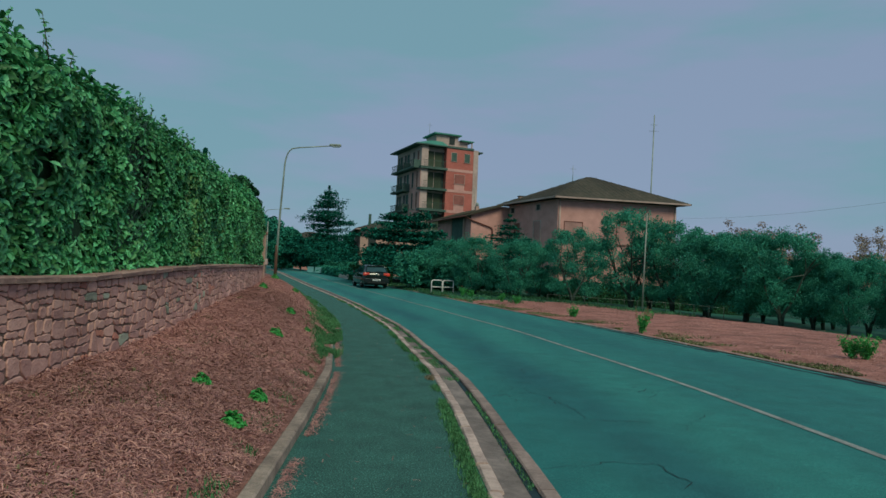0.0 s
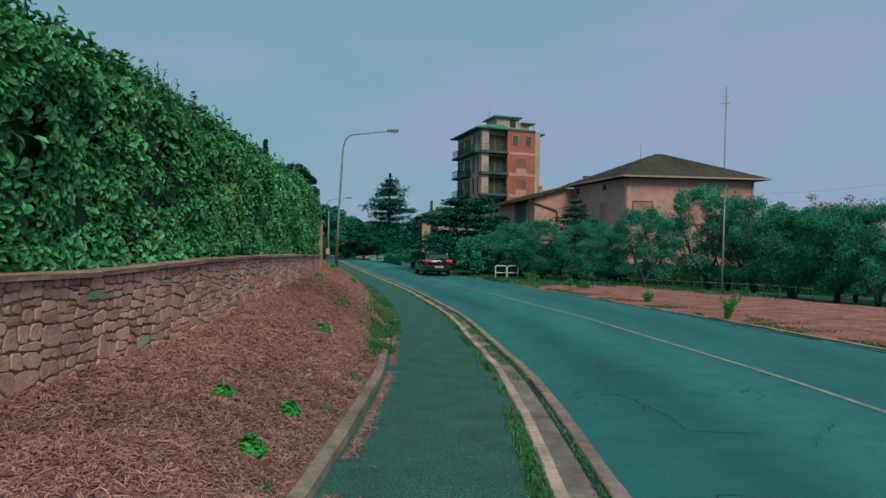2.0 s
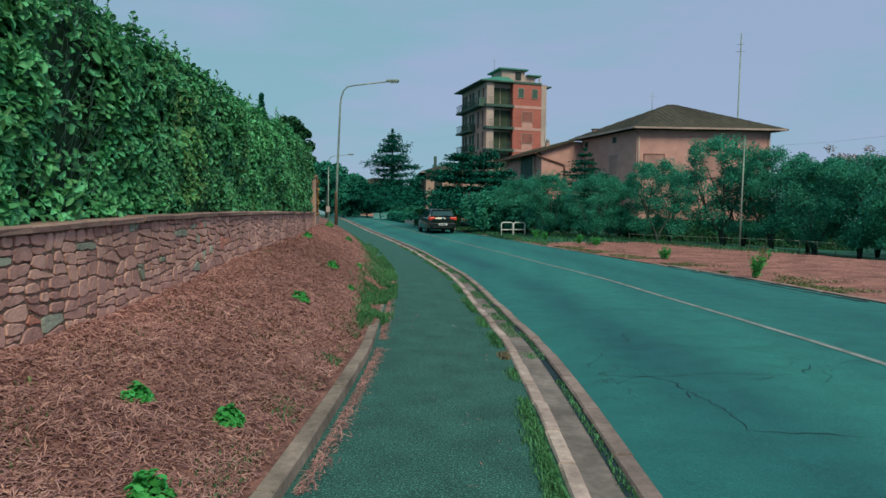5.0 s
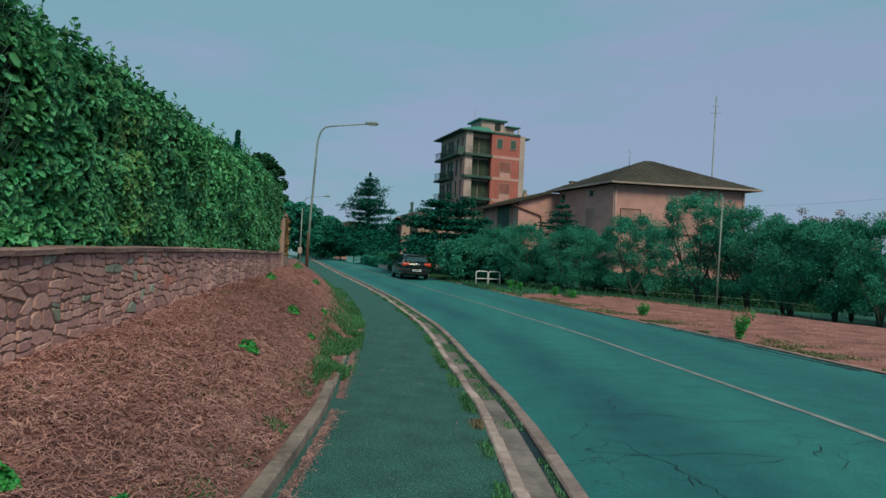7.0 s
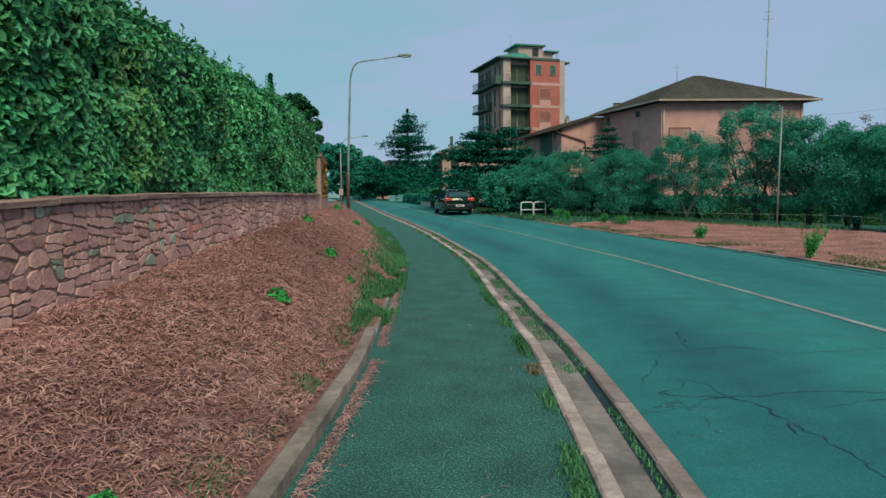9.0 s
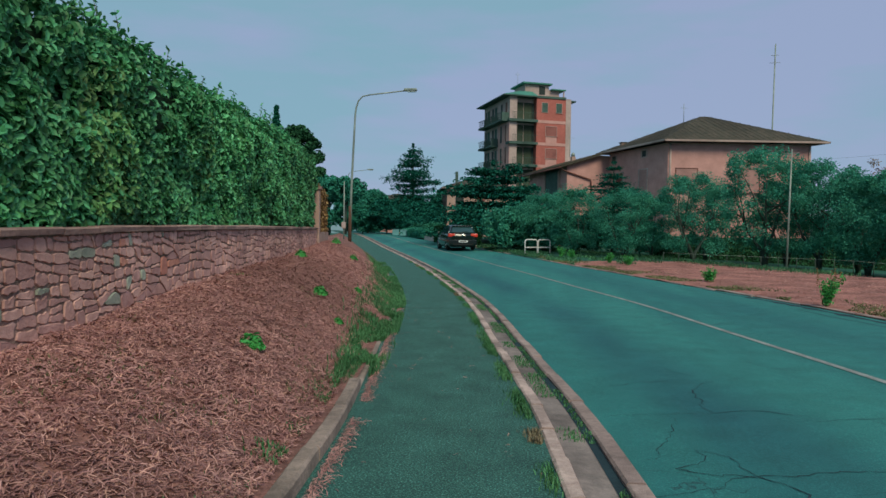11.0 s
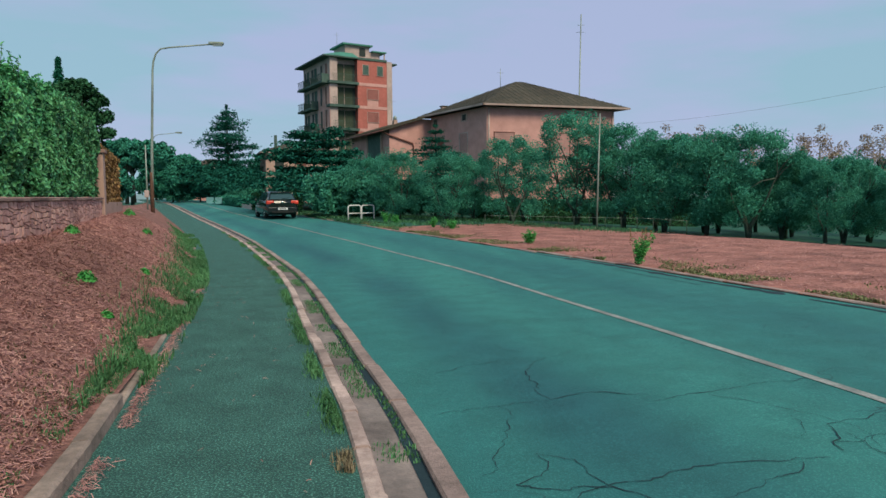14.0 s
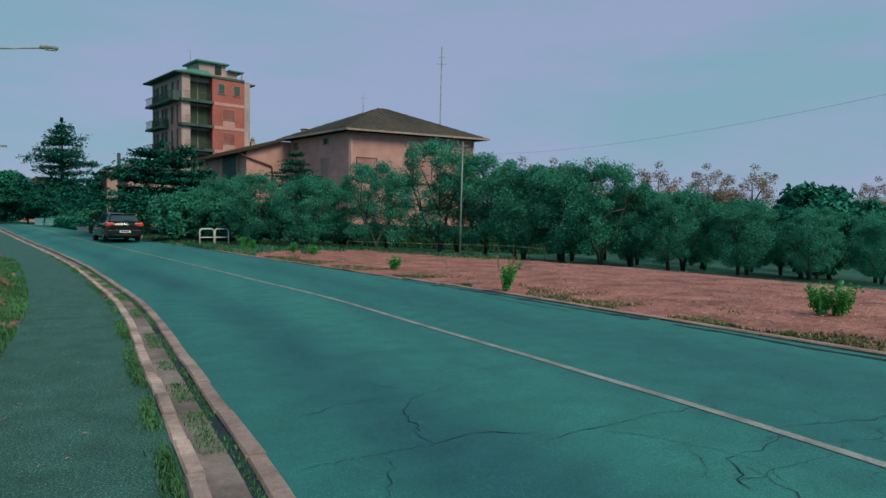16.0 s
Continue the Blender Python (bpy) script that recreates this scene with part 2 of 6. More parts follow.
M_VERGE = material("verge_blade", (0.10, 0.13, 0.05), (0.20, 0.22, 0.10), 2, 0.8, 0, island=0.4, through_light=0.2)
M_WEED = material("weed_leaf", (0.045, 0.30, 0.065), (0.095, 0.45, 0.11), 4, 0.6, 0, island=0.35, through_light=0.25)
M_OLIVE = material("olive_leaf", (0.040, 0.258, 0.166), (0.095, 0.395, 0.264), 0.6, 0.8, 0, stain=0.35, island=0.35, spec=0.06, through_light=0.3)
M_BARK = material("bark", (0.03, 0.05, 0.04), (0.075, 0.10, 0.08), 10, 0.95, 0.8, 25)
M_NEEDLE = material("needle", (0.007, 0.094, 0.066), (0.022, 0.165, 0.115), 0.7, 0.85, 0, stain=0.3, island=0.35, spec=0.05)
# Lightened green: some distance haze is put into this leaf colour.
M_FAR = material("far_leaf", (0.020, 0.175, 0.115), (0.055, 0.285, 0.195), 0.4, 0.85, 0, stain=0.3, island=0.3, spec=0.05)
M_DARKLEAF = material("dark_leaf", (0.018, 0.080, 0.036), (0.04, 0.135, 0.062), 0.8, 0.8, 0, island=0.4, spec=0.06)
M_STEEL = material("galvanised_steel", (0.20, 0.25, 0.22), (0.32, 0.36, 0.31), 14, 0.55, 0.1, metal=0.35)
M_RUST = material("rusty_steel", (0.09, 0.05, 0.035), (0.20, 0.11, 0.07), 10, 0.8, 0.2)
M_WHITE = material("white_paint", (0.60, 0.62, 0.60), (0.76, 0.76, 0.74), 10, 0.6, 0.1, stain=0.15)
M_GLASSLAMP = material("lamp_glass", (0.45, 0.5, 0.5), (0.6, 0.65, 0.65), 10, 0.2, 0)
M_STUCCO = material("pink_stucco", (0.46, 0.245, 0.215), (0.60, 0.33, 0.29), 1.5, 0.9, 0.3, 30, stain=0.12)
M_STUCCO_D = material("beige_stucco", (0.38, 0.25, 0.20), (0.50, 0.33, 0.27), 1.5, 0.9, 0.3, 30, stain=0.15)
M_TILE = material("roof_tile", (0.034, 0.036, 0.026), (0.080, 0.064, 0.046), 3, 0.85, 0.6, 12, stain=0.3, island=0.2)
M_FASCIA = material("eave_paint", (0.34, 0.25, 0.22), (0.46, 0.34, 0.30), 5, 0.8, 0.2)
M_BRICK = material("red_brick", (0.36, 0.105, 0.085), (0.48, 0.155, 0.125), 3, 0.9, 0.4, 20, stain=0.15)
M_CONC = material("pale_concrete", (0.40, 0.30, 0.27), (0.54, 0.41, 0.37), 2, 0.9, 0.3, stain=0.2)
M_SLAB = material("grey_green_slab", (0.045, 0.085, 0.072), (0.08, 0.13, 0.11), 3, 0.85, 0.2)
M_TURQ = material("verdigris_roof", (0.045, 0.20, 0.15), (0.08, 0.28, 0.21), 3, 0.7, 0.2)
M_SHUTTER = material("brown_shutter", (0.14, 0.058, 0.046), (0.21, 0.09, 0.072), 6, 0.7, 0.3)
M_SHUTTER_R = material("red_brown_shutter", (0.26, 0.095, 0.08), (0.34, 0.13, 0.11), 6, 0.7, 0.3)
M_SHUTTER_P = material("pink_shutter", (0.36, 0.20, 0.175), (0.44, 0.25, 0.22), 6, 0.7, 0.3)
# Flat panes: the dark of openings and recesses is put into the colour.
M_DARK = material("dark_recess", (0.012, 0.022, 0.02), (0.03, 0.045, 0.04), 4, 0.6, 0.1)
M_BUD = material("budding_twig", (0.26, 0.19, 0.13), (0.42, 0.32, 0.24), 2, 0.85, 0, stain=0.3, island=0.4, through_light=0.2)
# The haze of distance is mixed into the hills' own colour.
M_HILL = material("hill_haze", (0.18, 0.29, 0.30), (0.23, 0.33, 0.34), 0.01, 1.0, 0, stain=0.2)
M_CARBODY = material("car_paint", (0.003, 0.010, 0.009), (0.005, 0.014, 0.013), 3, 0.10, 0, stain=0.05, spec=0.5)
M_TUFT = material("tuft_blade", (0.03, 0.13, 0.06), (0.085, 0.235, 0.105), 2, 0.8, 0, stain=0.3, island=0.5, through_light=0.2)
M_OLIVEPAINT = material("olive_shutter", (0.030, 0.048, 0.026), (0.055, 0.075, 0.045), 6, 0.7, 0.2)
M_CARGLASS = material("car_glass", (0.015, 0.05, 0.05), (0.02, 0.06, 0.06), 3, 0.06, 0, spec=0.8)
M_RUBBER = material("tyre_rubber", (0.012, 0.014, 0.014), (0.022, 0.024, 0.024), 20, 0.9, 0.2)
M_ALLOY = material("alloy_rim", (0.42, 0.44, 0.45), (0.55, 0.56, 0.57), 10, 0.35, 0, metal=0.7)
M_TAIL = material("red_lens", (0.55, 0.035, 0.02), (0.70, 0.06, 0.03), 8, 0.2, 0, spec=0.6)
M_PLATE = material("plate_white", (0.66, 0.68, 0.68), (0.74, 0.75, 0.75), 10, 0.5, 0)
M_CHROME = material("chrome", (0.6, 0.62, 0.63), (0.7, 0.72, 0.72), 10, 0.2, 0, metal=1.0)
M_BIN = material("bin_plastic", (0.10, 0.26, 0.27), (0.14, 0.33, 0.33), 5, 0.6, 0.1)


# ---- mesh helpers ----
def mesh_ob(name, verts, faces, mat, smooth=False):
    me = bpy.data.meshes.new(name)
    me.from_pydata([tuple(v) for v in verts], [], [tuple(f) for f in faces])
    me.materials.append(mat)
    if smooth:
        me.polygons.foreach_set("use_smooth", [True] * len(me.polygons))
    me.update()
    return new(name, me)


def np_mesh(name, verts, faces, mat, smooth=False):
    """A mesh from arrays: faces all with the same corner count."""
    me = bpy.data.meshes.new(name)
    verts = np.asarray(verts, dtype=np.float32)
    faces = np.asarray(faces, dtype=np.int32)
    k = faces.shape[1]
    me.vertices.add(len(verts))
    me.vertices.foreach_set("co", verts.ravel())
    me.loops.add(faces.size)
    me.loops.foreach_set("vertex_index", faces.ravel())
    me.polygons.add(len(faces))
    me.polygons.foreach_set("loop_start", np.arange(0, faces.size, k, dtype=np.int32))
    me.polygons.foreach_set("loop_total", np.full(len(faces), k, dtype=np.int32))
    if smooth:
        me.polygons.foreach_set("use_smooth", np.ones(len(faces), dtype=bool))
    me.materials.append(mat)
    me.update(calc_edges=True)
    me.validate()
    return new(name, me)


def under(ob, parent, label=""):
    ob.parent = parent
    if label:
        ob["label"] = label
    return ob


def part(name, bm, mat, parent, label="", smooth=False):
    me = bpy.data.meshes.new(name)
    bm.to_mesh(me)
    bm.free()
    me.materials.append(mat)
    if smooth:
        me.polygons.foreach_set("use_smooth", [True] * len(me.polygons))
    ob = new(name, me)
    return under(ob, parent, label)


def thing(name, label, category, group="", at=(0, 0, 0), turn=0.0):
    ob = new(name)
    ob.empty_display_size = 0.2
    ob.matrix_basis = pose(*at, 0, 0, turn)
    return tagged(ob, label, category, group)


def box(bm, x0, x1, y0, y1, z0, z1, bevel=0.0):
    r = bmesh.ops.create_cube(bm, size=1.0, matrix=Matrix.LocRotScale(((x0 + x1) / 2, (y0 + y1) / 2, (z0 + z1) / 2), None, (x1 - x0, y1 - y0, z1 - z0)))
    if bevel:
        edges = list({e for v in r["verts"] for e in v.link_edges})
        bmesh.ops.bevel(bm, geom=edges, offset=bevel, segments=2, affect="EDGES", profile=0.6)
    return bm


def boxed(x0, x1, y0, y1, z0, z1, bevel=0.0):
    return box(bmesh.new(), x0, x1, y0, y1, z0, z1, bevel)


def tube(points, radii, sides=8):
    """Verts and faces of a tapered tube along points."""
    verts, faces = [], []
    pts = [Vector(p) for p in points]
    for i, p in enumerate(pts):
        d = (pts[min(i + 1, len(pts) - 1)] - pts[max(i - 1, 0)]).normalized()
        a = d.orthogonal().normalized()
        if i and a.dot(last_a) < 0.2:
            a = (last_a - d * last_a.dot(d)).normalized()
        elif i:
            a = (last_a - d * last_a.dot(d)).normalized()
        last_a = a
        b = d.cross(a)
        for k in range(sides):
            t = 2 * math.pi * k / sides
            verts.append(p + (a * math.cos(t) + b * math.sin(t)) * radii[i])
    for i in range(len(pts) - 1):
        for k in range(sides):
            k2 = (k + 1) % sides
            faces.append((i * sides + k, i * sides + k2, (i + 1) * sides + k2, (i + 1) * sides + k))
    faces.append(tuple(range(sides))[::-1])
    faces.append(tuple(range((len(pts) - 1) * sides, len(pts) * sides)))
    return verts, faces


def tubes(name, specs, mat, parent=None, label=""):
    verts, faces = [], []
    for pts, radii, sides in specs:
        v, f = tube(pts, radii, sides)
        faces += [tuple(i + len(verts) for i in q) for q in f]
        verts += v
    ob = mesh_ob(name, verts, faces, mat, True)
    return under(ob, parent, label) if parent else ob


def leaves(centres, facing, size, width=0.45, fold=0.25, rng=None, spread=0.7):
    """Folded leaf blades at centres, turned about their facing: verts and triangles."""
    rng = rng or np.random.default_rng(1)
    n = len(centres)
    nrm = facing + rng.normal(0, spread, (n, 3))
    nrm /= np.linalg.norm(nrm, axis=1, keepdims=True) + 1e-9
    up = rng.normal(0, 1, (n, 3))
    d = up - nrm * (up * nrm).sum(1, keepdims=True)
    d /= np.linalg.norm(d, axis=1, keepdims=True) + 1e-9
    s = np.cross(nrm, d)
    L = (size * rng.uniform(0.65, 1.35, n))[:, None]
    W = L * width
    base = centres - d * L * 0.5
    tip = centres + d * L * 0.5 - nrm * L * 0.12
    out = [base, tip]
    for sgn in (1, -1):
        for along, wd in ((-0.22, 0.46), (0.2, 0.44)):
            out.append(centres + d * L * along + s * W * wd * sgn + nrm * W * fold)
    v = np.stack(out, 1).reshape(-1, 3)
    o = (np.arange(n) * 6)[:, None, None]
    f = np.array([[0, 1, 3, 2], [0, 4, 5, 1]])[None] + o
    return v, f.reshape(-1, 4)


def chips(centres, length, width, rng, tilt=0.25):
    """Thin flakes lying about: one bent strip of two quads each."""
    n = len(centres)
    a = rng.uniform(0, 2 * math.pi, n)
    d = np.stack([np.cos(a), np.sin(a), rng.normal(0, tilt, n)], 1)
    d /= np.linalg.norm(d, axis=1, keepdims=True)
    s = np.stack([-np.sin(a), np.cos(a), rng.normal(0, tilt, n)], 1)
    L = (length * rng.uniform(0.5, 1.5, n))[:, None]
    W = (width * rng.uniform(0.6, 1.5, n))[:, None]
    up = np.array([0, 0, 1.0])
    bend = L * rng.uniform(0.0, 0.16, n)[:, None] * up
    p0, p1, p2 = centres - d * L / 2, centres + bend, centres + d * L / 2
    v = np.stack([p0 - s * W / 2, p0 + s * W / 2, p1 - s * W / 2, p1 + s * W / 2, p2 - s * W / 2, p2 + s * W / 2], 1).reshape(-1, 3)
    o = (np.arange(n) * 6)[:, None, None]
    f = np.array([[0, 2, 3, 1], [2, 4, 5, 3]])[None] + o
    return v, f.reshape(-1, 4)


def blades(roots, height, rng, lean=0.45, width=0.008):
    """Grass blades: bent tapered strips, three triangles each."""
    n = len(roots)
    a = rng.uniform(0, 2 * math.pi, n)
    H = (height * rng.uniform(0.4, 1.3, n))[:, None]
    d = np.stack([np.cos(a), np.sin(a), np.zeros(n)], 1)
    s = np.stack([-np.sin(a), np.cos(a), np.zeros(n)], 1)
    up = np.array([0, 0, 1.0])
    le = rng.uniform(0.1, lean * 2, n)[:, None]
    W = width * rng.uniform(0.6, 1.5, n)[:, None]
    mid = roots + up * H * 0.6 + d * H * le * 0.3
    tip = roots + up * H * (1 - 0.35 * le) + d * H * le
    v = np.stack([roots - s * W, roots + s * W, mid - s * W * 0.8, mid + s * W * 0.8, tip], 1).reshape(-1, 3)
    o = (np.arange(n) * 5)[:, None, None]
    f = np.array([[0, 1, 3], [0, 3, 2], [2, 3, 4]])[None] + o
    return v, f.reshape(-1, 3)


# ---- the road's line ----
LINE_Y = [-40.0, -24.6, -8.0, 0.0, 4.1, 6.1, 8.05, 9.5, 10.7, 12.7, 17.6, 23.1, 28.8, 35.0, 46.8, 56.0, 75.0, 110.0, 164.0]
LINE_X = [2.57, 1.94, 0.95, 0.527, 0.298, 0.178, 0.03, -0.115, -0.285, -0.575, -1.32, -2.52, -3.92, -5.70, -9.40, -12.3, -18.4, -30.0, -48.0]


def rise(y):
    """How much the road has climbed at y."""
    return np.interp(y, [15, 22, 30, 36, 42, 52, 62, 75, 110, 200], [0, 0.05, 0.16, 0.29, 0.44, 0.75, 1.08, 1.4, 1.9, 2.4])


def road_edge(y):
    """How far the road's far edge lies from the line."""
    return np.interp(y, [12, 18, 24, 30, 40, 52, 70], [7.0, 6.85, 6.55, 6.35, 6.15, 5.5, 5.3])


def line_x(y):
    """Where the inner edge of the pale kerb runs: a smooth curve through the line's points."""
    y = np.atleast_1d(np.asarray(y, float))
    Y, X = np.array(LINE_Y), np.array(LINE_X)
    m = np.gradient(X, Y)
    i = np.clip(np.searchsorted(Y, y) - 1, 0, len(Y) - 2)
    h = Y[i + 1] - Y[i]
    t = np.clip((y - Y[i]) / h, -0.5, 1.5)
    return (2 * t**3 - 3 * t**2 + 1) * X[i] + (t**3 - 2 * t**2 + t) * h * m[i] + (-2 * t**3 + 3 * t**2) * X[i + 1] + (t**3 - t**2) * h * m[i + 1]


def off(y, u):
    """The point u metres to the right of the line, at the station y."""
    y = np.atleast_1d(np.asarray(y, float))
    x = line_x(y)
    s = (line_x(y + 0.3) - line_x(y - 0.3)) / 0.6
    k = np.sqrt(1 + s * s)
    return np.stack([x + u / k, y - u * s / k], -1)


def off1(y, u):
    p = off(y, u)[0]
    return float(p[0]), float(p[1])


def heading(y):
    s = float((line_x(y + 0.3) - line_x(y - 0.3))[0]) / 0.6
    return math.degrees(math.atan2(-s, 1))


def station(x, y):
    """The station and offset of a place."""
    yy = np.array(y, float)
    for _ in range(4):
        s = (line_x(yy + 0.3) - line_x(yy - 0.3)) / 0.6
        dx = x - line_x(yy)
        yy = yy + (s * dx + (y - yy)) / (1 + s * s)
    s = (line_x(yy + 0.3) - line_x(yy - 0.3)) / 0.6
    k = np.sqrt(1 + s * s)
    u = (x - line_x(yy)) / k - (y - yy) * s / k * 1.0
    return yy, u


KERB_Z = 0.095
WALL_U = -3.40


def wall_foot(y):
    return np.interp(y, [-10, 5.9, 7.6, 9.3, 11.8, 16, 21.6, 37, 60, 90], [0.35, 0.49, 0.54, 0.66, 0.80, 0.94, 1.08, 1.22, 1.2, 1.0])


def wall_top(y):
    return np.interp(y, [-10, 5.9, 8.1, 10.3, 13.9, 22, 40], [1.15, 1.275, 1.365, 1.42, 1.47, 1.52, 1.55])


def bank_z(y, u):
    s = np.clip((-1.57 - u) / 1.83, 0, 1.25)
    kerb = np.interp(y, [10.2, 11.5, 30], [KERB_Z - 0.015, 0.03, 0.02]) + rise(y)
    return kerb + (wall_foot(y) - kerb) * (1 - (1 - np.minimum(s, 1)) ** 1.9)


def road_z(u):
    return -0.107 + (u - 0.475) / 6.45 * 0.115


def field_z(x, y):
    """The field beside the road and the ground that falls away behind it."""
    yy, u = station(x, y)
    d = np.clip(u - road_edge(yy), 0, None)
    lift = 0.03 + 0.06 * np.clip(d / 3, 0, 1) + rise(yy) * np.clip(1 - (x - 5) / 14, 0, 1)
    back = np.clip(x - 12.5, 0, None)
    return lift - np.minimum(0.06 * back, 2.2) * np.clip((62 - y) / 25, 0, 1)


def strip(name, u0, u1, z0, z1, y0, y1, step, mat, nu=1):
    """A band along the line from the offset u0 to u1 (numbers, or arrays made from the stations)."""
    ys = np.arange(y0, y1 + step * 0.5, step)
    a0 = u0(ys) if callable(u0) else u0 + 0 * ys
    a1 = u1(ys) if callable(u1) else u1 + 0 * ys
    verts = []
    for k in range(nu + 1):
        f = k / nu
        p = off(ys, a0 + (a1 - a0) * f)
        verts.append(np.column_stack([p, z0 + (z1 - z0) * f + rise(ys)]))
    v = np.concatenate(verts)
    n = len(ys)
    faces = [(a * n + i, (a + 1) * n + i, (a + 1) * n + i + 1, a * n + i + 1) for a in range(nu) for i in range(n - 1)]
    return np_mesh(name, v, faces, mat)


# ---- ground, road, walk ----
rng = np.random.default_rng(7)


def ground_sheet():
    """One sheet to the horizon: fine near the road, coarse far off, with hills at the back."""
    xs = np.concatenate([[-1500, -700, -350, -180, -110, -75, -55], np.arange(-44, 60, 2.0), [64, 72, 85, 110, 150, 220, 350, 600, 1000, 1600]])
    ys = np.concatenate([[-600, -300, -120, -60, -40], np.arange(-30, 130, 2.0), [135, 150, 180, 230, 320, 480, 700, 1000, 1600, 2600]])
    X, Y = np.meshgrid(xs, ys, indexing="ij")
    sy, u = station(X.ravel(), Y.ravel())
    sy, u = sy.reshape(X.shape), u.reshape(X.shape)
    left = np.interp(sy, [-10, 5, 22, 37, 70, 120], [0.30, 0.42, 0.98, 1.1, 1.3, 1.9])
    right = field_z(X, Y) - 0.16
    Z = np.where(u < -3.4, left - 0.05, np.where(u < 9.0, -0.45, right - 0.1))
    far = np.clip((np.hypot(X, Y) - 150) / 900, 0, 1)
    Z = Z * (1 - far) - 3.0 * far * np.clip((X + 50) / 200, 0, 1)
    return np_mesh("ground", np.column_stack([X.ravel(), Y.ravel(), Z.ravel()]),
                   [(i * len(ys) + j, (i + 1) * len(ys) + j, (i + 1) * len(ys) + j + 1, i * len(ys) + j + 1) for i in range(len(xs) - 1) for j in range(len(ys) - 1)], M_SOIL, True)


tagged(ground_sheet(), "dark green rough grass under the trees", "ground", kind="structure")
road = tagged(strip("road", 0.455, lambda y: road_edge(y) - 0.04, road_z(0.455), road_z(6.95), -30, 150, 0.6, M_ROAD, nu=4), "worn teal-grey asphalt road with hairline cracks", "road", kind="structure")
lanes = road.data.attributes.new("across", "FLOAT", "POINT")
lanes.data.foreach_set("value", np.repeat(np.linspace(0, 1, 5), len(road.data.vertices) // 5).astype(np.float32))
walkway = tagged(strip("pavement", -1.43, 0.03, 0.0, 0.0, -12, 110, 0.5, M_WALK, nu=2), "dark asphalt footway with fine gravel grain", "pavement", kind="structure")
gutter = tagged(strip("gutter", 0.08, 0.36, -0.010, -0.022, -12, 110, 0.5, M_GUTTER, nu=1), "dirty concrete gutter strip between two kerbs", "gutter", kind="structure")
paint = tagged(strip("road_marking", lambda y: 0.533 * road_edge(y) - 0.040, lambda y: 0.533 * road_edge(y) + 0.050, road_z(3.72) + 0.005, road_z(3.83) + 0.005, -28, 120, 0.6, M_PAINT), "faded thin white line along the road", "road marking", kind="structure")

# the dug gap beside the outer kerb
gap = tagged(strip("gutter_gap", 0.288, 0.354, -0.016, -0.016, -12, 60, 0.5, M_CRACK), "dark mossy joint beside the kerb", "gap", kind="structure")


def field_patch(name, y0, y1, mat):
    ys = np.arange(y0, y1 + 0.01, 0.5)
    us = np.linspace(-0.08, 10.5, 34)
    V = []
    for w in us:
        u = w + road_edge(ys)
        p = off(ys, u)
        z = field_z(p[:, 0], p[:, 1]) + np.array([noise.noise((x * 0.9, y * 0.9, 0.3)) for x, y in p]) * 0.025
        edge = np.interp(ys, [-16, 10, 18, 24, 30, 36, 41, 52], [16.5, 16.2, 15.6, 14.6, 13.2, 12.4, 12.0, 11.0])
        z = z - np.clip(u - edge, 0, 1) * 0.35
        V.append(np.column_stack([p, z]))
    n = len(ys)
    return np_mesh(name, np.concatenate(V), [(a * n + i, (a + 1) * n + i, (a + 1) * n + i + 1, a * n + i + 1) for a in range(len(us) - 1) for i in range(n - 1)], mat, True)


tagged(field_patch("verge", 32.5, 60, M_SOIL), "rough green verge between the road and the trees", "verge", kind="structure")
tagged(field_patch("field", -16, 32.5, M_FIELD), "pinkish dry stubble field beside the road", "field", kind="structure")


def bank():
    ys = np.arange(-8, 75, 0.25)
    us = np.linspace(-1.45, -3.72, 19)
    V = []
    for u in us:
        p = off(ys, u)
        z = bank_z(ys, u) + np.array([noise.noise((x * 1.7, y * 1.7, 0)) * 0.035 + noise.noise((x * 6, y * 6, 2)) * 0.016 for x, y in p]) * min(1, abs(u + 1.45) * 4)
        V.append(np.column_stack([p, z]))
    n = len(ys)
    return np_mesh("bank", np.concatenate(V), [(a * n + i, a * n + i + 1, (a + 1) * n + i + 1, (a + 1) * n + i) for a in range(len(us) - 1) for i in range(n - 1)], M_MULCH, True)


tagged(bank(), "sloping bank covered in reddish dry mulch", "bank", kind="structure")


def bank_point(y, u):
    """A place on the bank's surface."""
    p = off(y, u)
    z = bank_z(y, u) + np.array([noise.noise((a * 1.7, b * 1.7, 0)) * 0.035 for a, b in p])
    return np.column_stack([p, z])


def lying(n, y0, reach, power, lift):
    """Places for loose bits on the bank, thinned into drifts with bare hollows between."""
    yy = y0 + reach * rng.random(n) ** power
    uu = -1.55 - 1.85 * rng.random(n)
    c = bank_point(yy, uu)
    drift = np.array([noise.noise((a * 5.5, b * 5.5, 3)) + 0.6 * noise.noise((a * 14, b * 14, 8)) for a, b in c[:, :2]])
    keep = drift > rng.uniform(-0.75, 0.05, n)
    c[:, 2] += rng.uniform(0.002, lift, n) + 0.018 * np.clip(drift, 0, 1)
    return c[keep]


v, f = chips(lying(190000, 1.5, 24, 1.9, 0.022), 0.060, 0.0038, rng, 0.28)
tagged(np_mesh("straw_litter", v, f, M_STRAW), "reddish dry straw on the bank", "litter", kind="stuff")
v, f = chips(lying(70000, 1.5, 18, 2.0, 0.016), 0.038, 0.0075, rng, 0.4)
tagged(np_mesh("bark_litter", v, f, M_BARKCHIP), "reddish-brown bark flakes strewn over the bank", "litter", kind="stuff")

